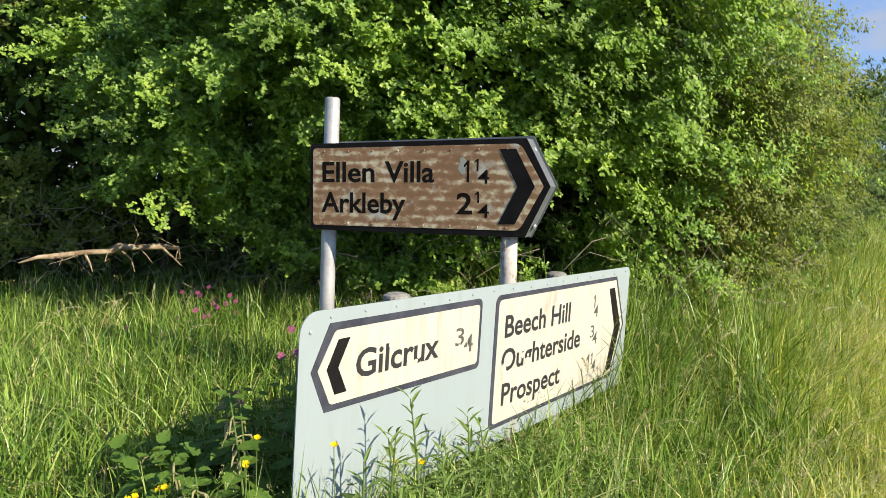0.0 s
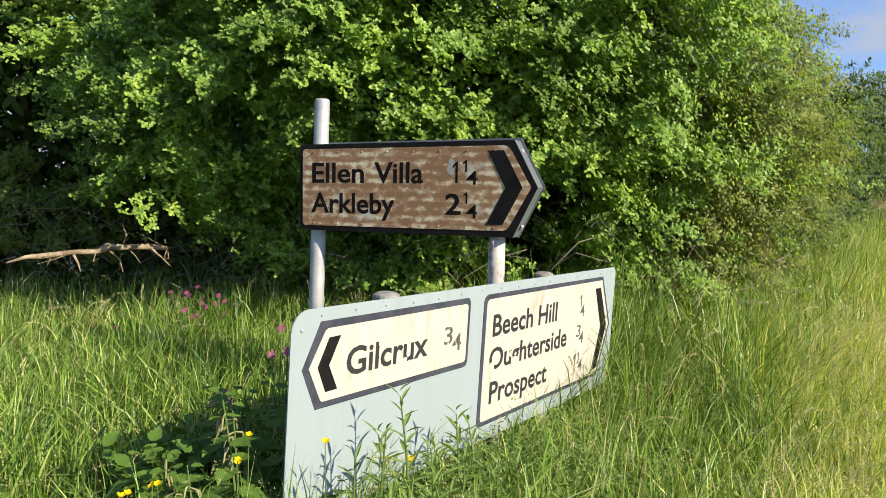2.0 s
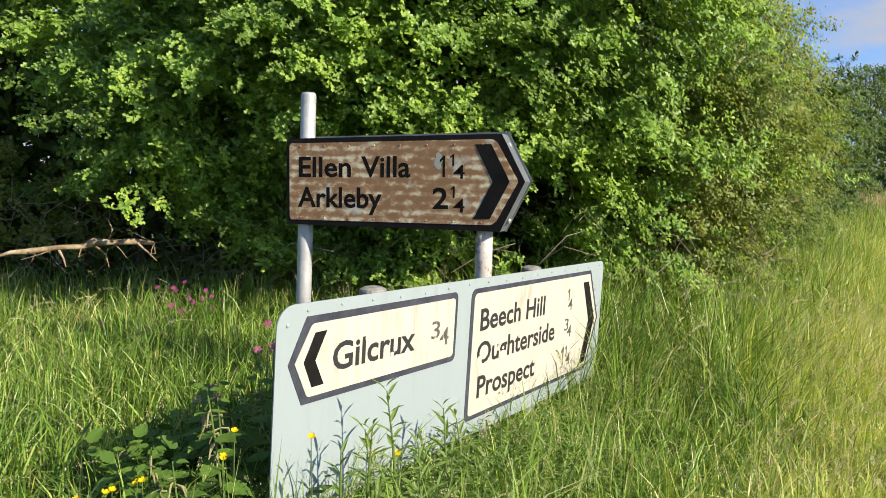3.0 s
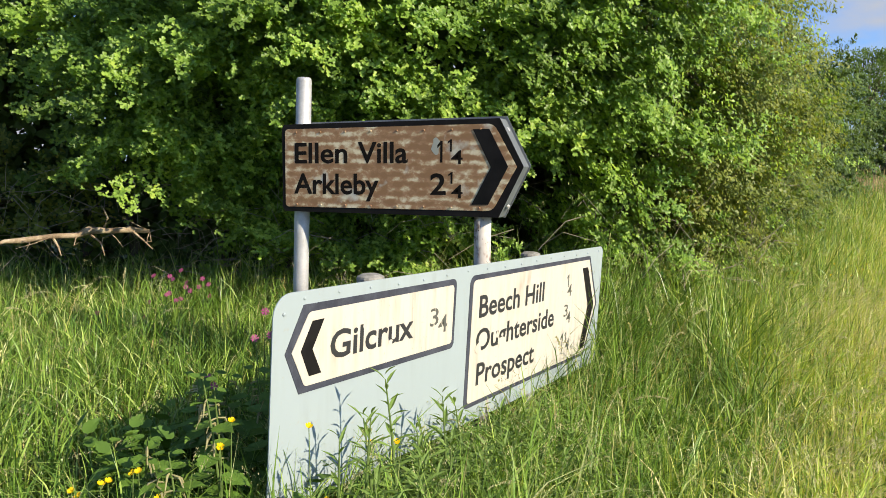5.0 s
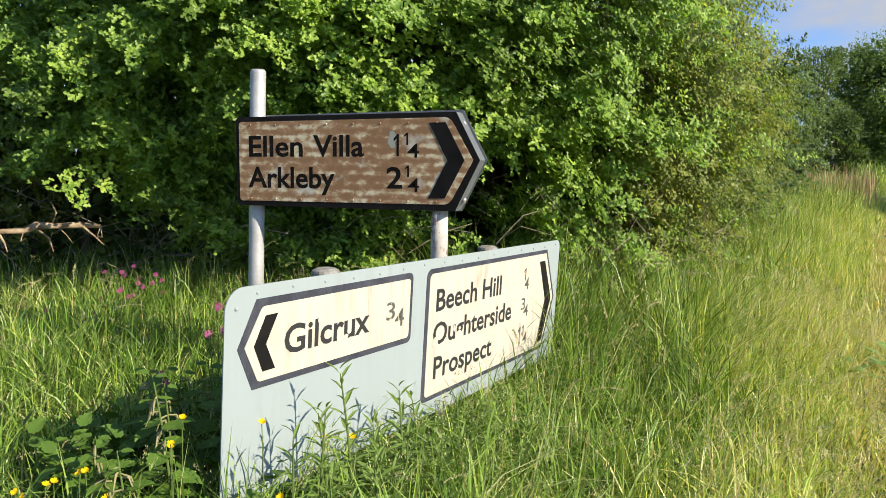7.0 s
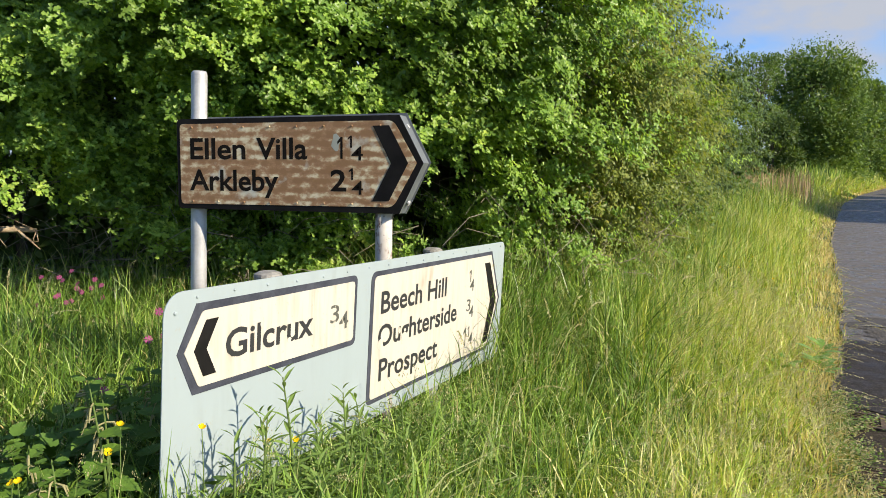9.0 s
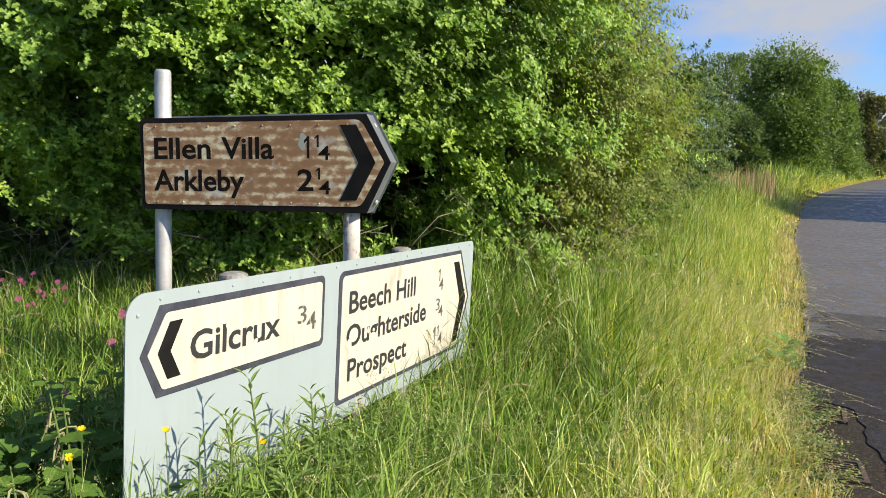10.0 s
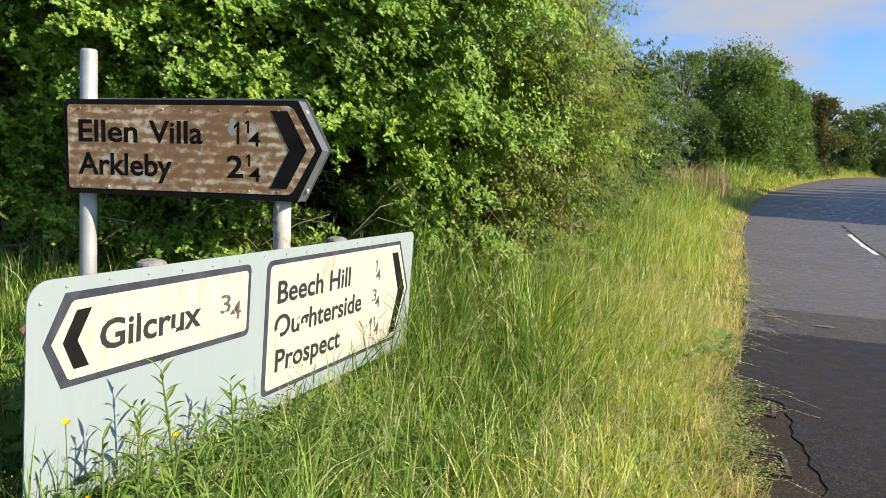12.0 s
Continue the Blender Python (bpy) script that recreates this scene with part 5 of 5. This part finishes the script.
for k, (x, y, top, leaf, n) in enumerate(((1.07, -0.86, 0.86, 0.10, 26), (1.05, -0.99, 0.76, 0.10, 20), (1.03, -1.06, 0.78, 0.09, 20), (1.12, -0.55, 0.70, 0.10, 20), (1.09, -0.71, 0.64, 0.09, 18), (1.02, -1.19, 0.74, 0.09, 16),
                                          (1.15, -0.42, 0.64, 0.10, 18), (1.16, -0.64, 0.58, 0.11, 16), (1.22, -0.20, 0.56, 0.10, 16), (1.17, -0.90, 0.60, 0.11, 16), (1.30, 0.10, 0.54, 0.09, 14), (1.25, -0.55, 0.52, 0.11, 14), (1.10, -1.12, 0.58, 0.11, 16), (1.20, -0.75, 0.50, 0.12, 16), (1.28, -0.35, 0.48, 0.12, 16), (1.14, -1.0, 0.52, 0.12, 14), (1.35, -0.15, 0.46, 0.11, 14), (1.22, -1.05, 0.46, 0.12, 14), (1.4, 0.35, 0.5, 0.1, 14), (1.12, -0.80, 0.56, 0.12, 18), (1.16, -1.12, 0.54, 0.12, 16), (1.08, -0.62, 0.60, 0.11, 18), (1.3, -0.7, 0.44, 0.12, 14), (1.02, -1.28, 0.60, 0.10, 16), (1.24, -0.9, 0.48, 0.12, 14))):
    tall_weed(x, y, top, leaf, n, 200 + k)


def dock(x, y, seed):
    r = random.Random(seed)
    z0 = ground_at(x, y)
    ob = thing("dock_plant", (x, y, z0), "broad-leaved dock plant in the verge near the road", "weed", "docks on the verge")
    for k in range(9):
        a = k * 0.75 + r.uniform(-0.2, 0.2)
        d = Vector((math.cos(a), math.sin(a), r.uniform(0.0, 0.6)))
        leaf_object("leaf", DOCK_MESH, (x + 0.02 * math.cos(a), y + 0.02 * math.sin(a), z0 + r.uniform(0.05, 0.16)), d, (-math.cos(a) * 0.3, -math.sin(a) * 0.3, 1), r.uniform(0.10, 0.16), ob)


for k, (x, y) in enumerate(((3.45, 5.9), (3.05, 3.9), (3.12, 2.6), (3.5, 6.6), (3.42, 3.0), (3.50, 3.25), (3.38, 2.75))):
    dock(x, y, 300 + k)


def buttercup(x, y, z, seed):
    r = random.Random(seed)
    z0 = ground_at(x, y)
    ob = thing("buttercup", (x, y, z0), "small yellow buttercup on a thin green stem", "flower", "buttercups")
    bm = bmesh.new()
    bx, by = x + r.uniform(-0.05, 0.05), y + r.uniform(-0.05, 0.05)
    tube(bm, [(bx, by, z0 - 0.02), ((x + bx) / 2 + 0.01, (y + by) / 2, (z + z0) / 2), (x, y, z)], [0.0022, 0.0018, 0.0014], 5)
    part("stem", bm, STEM, ob)
    tilt = Vector((r.uniform(-0.3, 0.4), r.uniform(-0.6, 0.1), 0.7)).normalized()
    a = tilt.orthogonal().normalized()
    b = tilt.cross(a)
    for k in range(5):
        d = a * math.cos(k * 1.257) + b * math.sin(k * 1.257)
        leaf_object("petal", BUTTER_MESH, (x, y, z), d + tilt * 0.35, tilt, 0.0135, ob)


for k, p in enumerate(((0.67, -1.23, 0.76), (0.67, -1.29, 0.69), (0.50, -1.44, 0.65), (0.47, -1.55, 0.65), (0.53, -1.49, 0.67), (0.69, -1.31, 0.71), (0.60, -1.47, 0.60), (0.96, -1.25, 0.79), (1.04, -0.83, 0.61), (1.01, -0.96, 0.65),
                       (0.42, -1.58, 0.62), (0.30, -1.50, 0.58), (0.92, -1.32, 0.58), (1.0, -1.22, 0.56), (0.38, -1.44, 0.60), (3.1, 5.4, 0.48), (3.25, 5.8, 0.5), (3.0, 6.0, 0.52), (3.35, 6.3, 0.5), (2.9, 5.2, 0.5), (3.4, 5.1, 0.42))):
    buttercup(*p, 400 + k)


def campion(x, y, z, heads, seed):
    r = random.Random(seed)
    z0 = ground_at(x, y)
    ob = thing("campion", (x, y, z0), "pink campion flowers on thin stems in the long grass", "flower", "pink wild flowers")
    for h in range(heads):
        px_, py_, pz_ = x + r.uniform(-0.09, 0.09), y + r.uniform(-0.09, 0.09), z + r.uniform(-0.10, 0.08)
        bm = bmesh.new()
        tube(bm, [(x, y, z0 - 0.02), ((x + px_) / 2, (y + py_) / 2, z0 + (pz_ - z0) * 0.6), (px_, py_, pz_)], [0.003, 0.0025, 0.0018], 5)
        part("stem", bm, STEM, ob)
        tilt = Vector((r.uniform(-0.2, 0.6), r.uniform(-0.9, -0.3), 0.4)).normalized()
        a = tilt.orthogonal().normalized()
        b = tilt.cross(a)
        for k in range(5):
            d = a * math.cos(k * 1.257) + b * math.sin(k * 1.257)
            leaf_object("petal", CAMPION_MESH, (px_, py_, pz_), d, tilt, 0.019, ob)


for k, (x, y, z, n) in enumerate(((-1.57, 0.96, 0.80, 3), (-1.48, 1.03, 0.72, 3), (-1.44, 1.00, 0.66, 3), (-1.61, 0.87, 0.56, 2), (-1.50, 0.90, 0.62, 2), (-1.84, 0.62, 0.52, 3), (-1.37, 1.10, 0.66, 2), (0.14, -0.71, 0.62, 2), (0.29, -0.51, 0.85, 3), (0.22, -0.45, 0.90, 2), (-1.25, 0.95, 0.70, 2))):
    campion(x, y, z, n, 500 + k)


# ---- dead wood at the hedge's foot ----
def build_dead_branch():
    ob = thing("dead_branch", (-2.2, 0.7, 0.9), "pale broken dead branch lying across the hedge's foot", "branch")
    main = [(-2.46, 0.30, 0.985), (-2.40, 0.40, 1.02), (-2.34, 0.47, 1.022), (-2.22, 0.62, 1.045), (-2.13, 0.73, 1.045), (-2.08, 0.79, 1.078), (-2.0, 0.88, 1.07), (-1.90, 0.98, 1.075), (-1.82, 1.08, 1.06)]
    bm = bmesh.new()
    tube(bm, main, [0.006, 0.014, 0.021, 0.017, 0.021, 0.029, 0.019, 0.024, 0.013], 9)
    part("main_limb", bm, DEADWOOD, ob, "", True)
    for pts in (((-2.09, 0.78, 1.07), (-2.03, 0.84, 0.99), (-2.01, 0.85, 0.90)), ((-2.22, 0.62, 1.03), (-2.20, 0.64, 0.97), (-2.19, 0.65, 0.91)), ((-2.02, 0.86, 1.08), (-1.98, 0.86, 1.16), (-1.99, 0.83, 1.24)), ((-1.9, 0.98, 1.08), (-1.80, 1.0, 1.0), (-1.74, 1.02, 0.94))):
        bm = bmesh.new()
        tube(bm, pts, [0.010, 0.007, 0.003], 6)
        part("side_twig", bm, DEADWOOD, ob)
    r = random.Random(9)
    for k in range(8):
        a = Vector(main[r.randrange(1, len(main))])
        d = Vector((r.uniform(-0.6, 0.8), r.uniform(-0.7, 0.7), r.uniform(-0.35, 0.55))).normalized()
        ln = r.uniform(0.08, 0.26)
        bend = Vector((r.uniform(-0.04, 0.04), r.uniform(-0.04, 0.04), r.uniform(-0.05, 0.02)))
        bm = bmesh.new()
        tube(bm, [a, a + d * ln * 0.5 + bend, a + d * ln], [0.0042, 0.003, 0.0012], 5)
        part("side_twig", bm, DEADWOOD, ob)


build_dead_branch()


def build_bare_twigs():
    """Thin leafless shoots low in the hedge."""
    r = random.Random(77)
    bm = bmesh.new()
    for k in range(460):
        t = r.uniform(0.28, 0.84)
        p, d, _ = along_line(NEAR_FACE, np.array([t]))
        n = np.array([d[0, 1], -d[0, 0]])
        o = r.uniform(0.1, 0.75)
        z = r.uniform(0.65, 1.45)
        s = Vector((p[0, 0] + n[0] * o, p[0, 1] + n[1] * o, z))
        a = r.uniform(0, 6.28)
        ln = r.uniform(0.2, 0.6)
        dirv = Vector((d[0, 0] * math.cos(a) + n[0] * 0.3, d[0, 1] * math.cos(a) + n[1] * 0.3, math.sin(a) * 0.55))
        mid = s + dirv * ln * 0.5 + Vector((r.uniform(-0.05, 0.05), r.uniform(-0.05, 0.05), r.uniform(0, 0.08)))
        e = s + dirv * ln + Vector((0, 0, r.uniform(-0.12, 0.02)))
        w = r.uniform(0.0016, 0.0040)
        tube(bm, [s, mid, e], [w, w * 0.8, w * 0.35], 4, False)
    tagged(part("bare_twigs", bm, TWIG, None), "tangle of thin leafless grey twigs low in the hedge", "twigs", "", "stuff")


build_bare_twigs()


def build_tall_stems():
    """Thick bright stems and arching leaves that rise out of the grass."""
    g = np.random.default_rng(61)
    xy = spread(14000, -3.8, 4.0, -1.8, 5.0, g)
    s = from_edge(xy)
    xy = xy[s > 0.15]
    h = grass_height(xy) * g.uniform(0.75, 1.2, len(xy))
    lush = from_edge(xy) > 1.15 + 0.4 * vnoise(xy, 1.5, 3.0)
    for pick, mat_, lab in ((lush, GRASS, "broad green arching grass leaves among finer grass"), (~lush, GRASS_YELLOW, "broad bright arching grass leaves among finer grass")):
        q = xy[pick]
        v, f = blades(q, h[pick], g.uniform(0.006, 0.0115, len(q)), g.uniform(0.25, 1.0, len(q)), g, np.array((0.3, -0.1)))
        tagged(array_part("broad_grass", v, f, mat_), lab, "grass", "verge grass", "stuff")


build_tall_stems()


def build_edge_stalks():
    """Fallen flowering stalks that lean out over the asphalt."""
    g = np.random.default_rng(71)
    n = 42
    t = g.uniform(along_at_y(0.2), along_at_y(9.0), n)
    acc = ALONG
    c = np.c_[np.interp(t, acc, EDGE[:, 0]), np.interp(t, acc, EDGE[:, 1])] - np.c_[g.uniform(0.0, 0.25, n), np.zeros(n)]
    z = ground_height(c)
    a = g.normal(0.1, 0.5, n)
    d = np.c_[np.cos(a), np.sin(a)]
    ln = g.uniform(0.16, 0.55, n)
    pts = [np.c_[c + d * (ln * q)[:, None], z + ln * (0.75 * q - 0.62 * q * q)] for q in (0, 0.35, 0.7, 1.0)]
    w = np.c_[-d[:, 1], d[:, 0], np.zeros(n)] * 0.0016
    v = np.stack([pts[0] - w, pts[0] + w, pts[1] - w, pts[1] + w, pts[2] - w, pts[2] + w, pts[3]], 1).reshape(-1, 3)
    tf = np.array([(0, 1, 3), (0, 3, 2), (2, 3, 5), (2, 5, 4), (4, 5, 6)])
    f = (tf[None] + (np.arange(n) * 7)[:, None, None]).reshape(-1, 3)
    tagged(array_part("leaning_stalks", v, f, STRAW), "dry grass stalks leaning over the road's edge", "grass", "verge grass", "stuff")
    k = 18
    q = np.linspace(0.55, 1.08, k)
    p = (pts[2][:, None] + (pts[3] - pts[2])[:, None] * ((q - 0.7) / 0.3)[None, :, None]).reshape(-1, 3)
    dd = unit(np.repeat(pts[3] - pts[2], k, 0)) + g.normal(0, 0.35, (n * k, 3))
    v, f = scatter(*OVAL_T, p, dd, g.normal(size=(n * k, 3)), g.uniform(0.009, 0.015, n * k))
    tagged(array_part("leaning_seed_heads", v, f, PALE_SEED), "pale seed heads leaning over the road's edge", "grass", "verge grass", "stuff")


build_edge_stalks()


def build_gutter_weeds():
    """Low creeping weeds and litter round the drain grates and along the broken edge."""
    g = np.random.default_rng(91)
    n = 9500
    y = np.where(g.uniform(0, 1, n) < 0.6, g.uniform(0.5, 2.7, n), g.uniform(0.2, 9.0, n))
    x = np.interp(y, EDGE[:, 1], EDGE[:, 0]) + g.normal(-0.07, 0.085, n)
    # thick mats of weed round each grate
    q = 1500
    a, r = g.uniform(0, 6.28, 2 * q), g.normal(0.13, 0.04, 2 * q)
    x = np.r_[x, np.repeat((3.24, 3.40), q) + 0.85 * r * np.cos(a)]
    y = np.r_[y, np.repeat((0.99, 1.93), q) + r * 1.25 * np.sin(a)]
    n += 2 * q
    xy = np.c_[x, y]
    clump = vnoise(xy, 5.5, 3.0)
    clump[-2 * q:] += 0.45
    near = np.full(n, False)
    for gx, gy in ((3.31, 0.99), (3.47, 1.93)):
        near |= (np.abs(x - gx) < 0.075) & (np.abs(y - gy) < 0.075)
    keep = (clump > -0.15) & ~near
    xy, clump = xy[keep], clump[keep]
    z = np.maximum(ground_height(xy), 0.0) + g.uniform(0.0, 0.10, len(xy)) * (0.4 + np.clip(clump, 0, 1))
    m = len(xy)
    old = g.uniform(0, 1, m) < 0.35
    for mask, mat_, name, lab in ((~old, WEED, "gutter_weeds", "low green weeds creeping over the broken road edge"), (old, SEED, "gutter_litter", "dry brown plant litter along the road edge")):
        k = int(mask.sum())
        v, f = scatter(*OVAL_T, np.c_[xy, z][mask], np.c_[g.normal(size=(k, 2)), g.uniform(-0.1, 0.6, k)], np.c_[g.normal(0, 0.5, (k, 2)), np.ones(k)], g.uniform(0.010, 0.024, k))
        tagged(array_part(name, v, f, mat_), lab, "weeds", "", "stuff")


build_gutter_weeds()


def build_weed_tangle():
    """Leafy stems of low weeds crowding the foot of the lower sign."""
    g = np.random.default_rng(95)
    n = 560
    u = g.uniform(-0.95, 1.35, n)
    w = np.abs(g.normal(0.03, 0.17, n)) + 0.04
    xy = np.c_[1.0 + 0.1897 * u + 0.981 * w, -0.052 + 0.9814 * u - 0.1907 * w]
    z = ground_height(xy)
    top = (0.38 + 0.05 * smooth01(-0.8, -0.2, u) - 0.20 * smooth01(-0.1, 0.5, u)) * g.uniform(0.55, 1.12, n)
    d = unit(np.c_[g.normal(0, 0.22, (n, 2)), np.ones(n)])
    per = 16
    pts, along = sprays(np.c_[xy, z + 0.04], d, top, per, g.uniform(0.0, 0.25, n))
    m = len(pts)
    side = unit(np.cross(along, g.normal(size=(m, 3))))
    v, f = scatter(*LANCE_T, pts, unit(side + along * g.uniform(0.2, 0.9, m)[:, None]), np.c_[g.normal(0, 0.5, (m, 2)), np.ones(m)], g.uniform(0.03, 0.075, m))
    tagged(array_part("low_weeds", v, f, WEED), "low leafy green weeds crowding the sign's foot", "weeds", "", "stuff")
    n = 120
    xy = np.c_[g.uniform(0.1, 0.85, n), g.uniform(-1.5, -0.3, n)]
    xy = xy[vnoise(xy, 2.2, 6.0) > 0.1]
    n = len(xy)
    d = unit(np.c_[g.normal(0, 0.2, (n, 2)), np.ones(n)])
    pts, along = sprays(np.c_[xy, ground_height(xy) + 0.04], d, g.uniform(0.22, 0.46, n), 12, g.uniform(0.0, 0.25, n))
    m = len(pts)
    side = unit(np.cross(along, g.normal(size=(m, 3))))
    v, f = scatter(*(np.array(q) for q in toothed_leaf()), pts, unit(side + along * g.uniform(0.1, 0.6, m)[:, None]), np.c_[g.normal(0, 0.4, (m, 2)), np.ones(m)], g.uniform(0.045, 0.085, m))
    tagged(array_part("low_nettles", v, f, NETTLE), "low dull green young nettles among the grass", "nettles", "", "stuff")


build_weed_tangle()
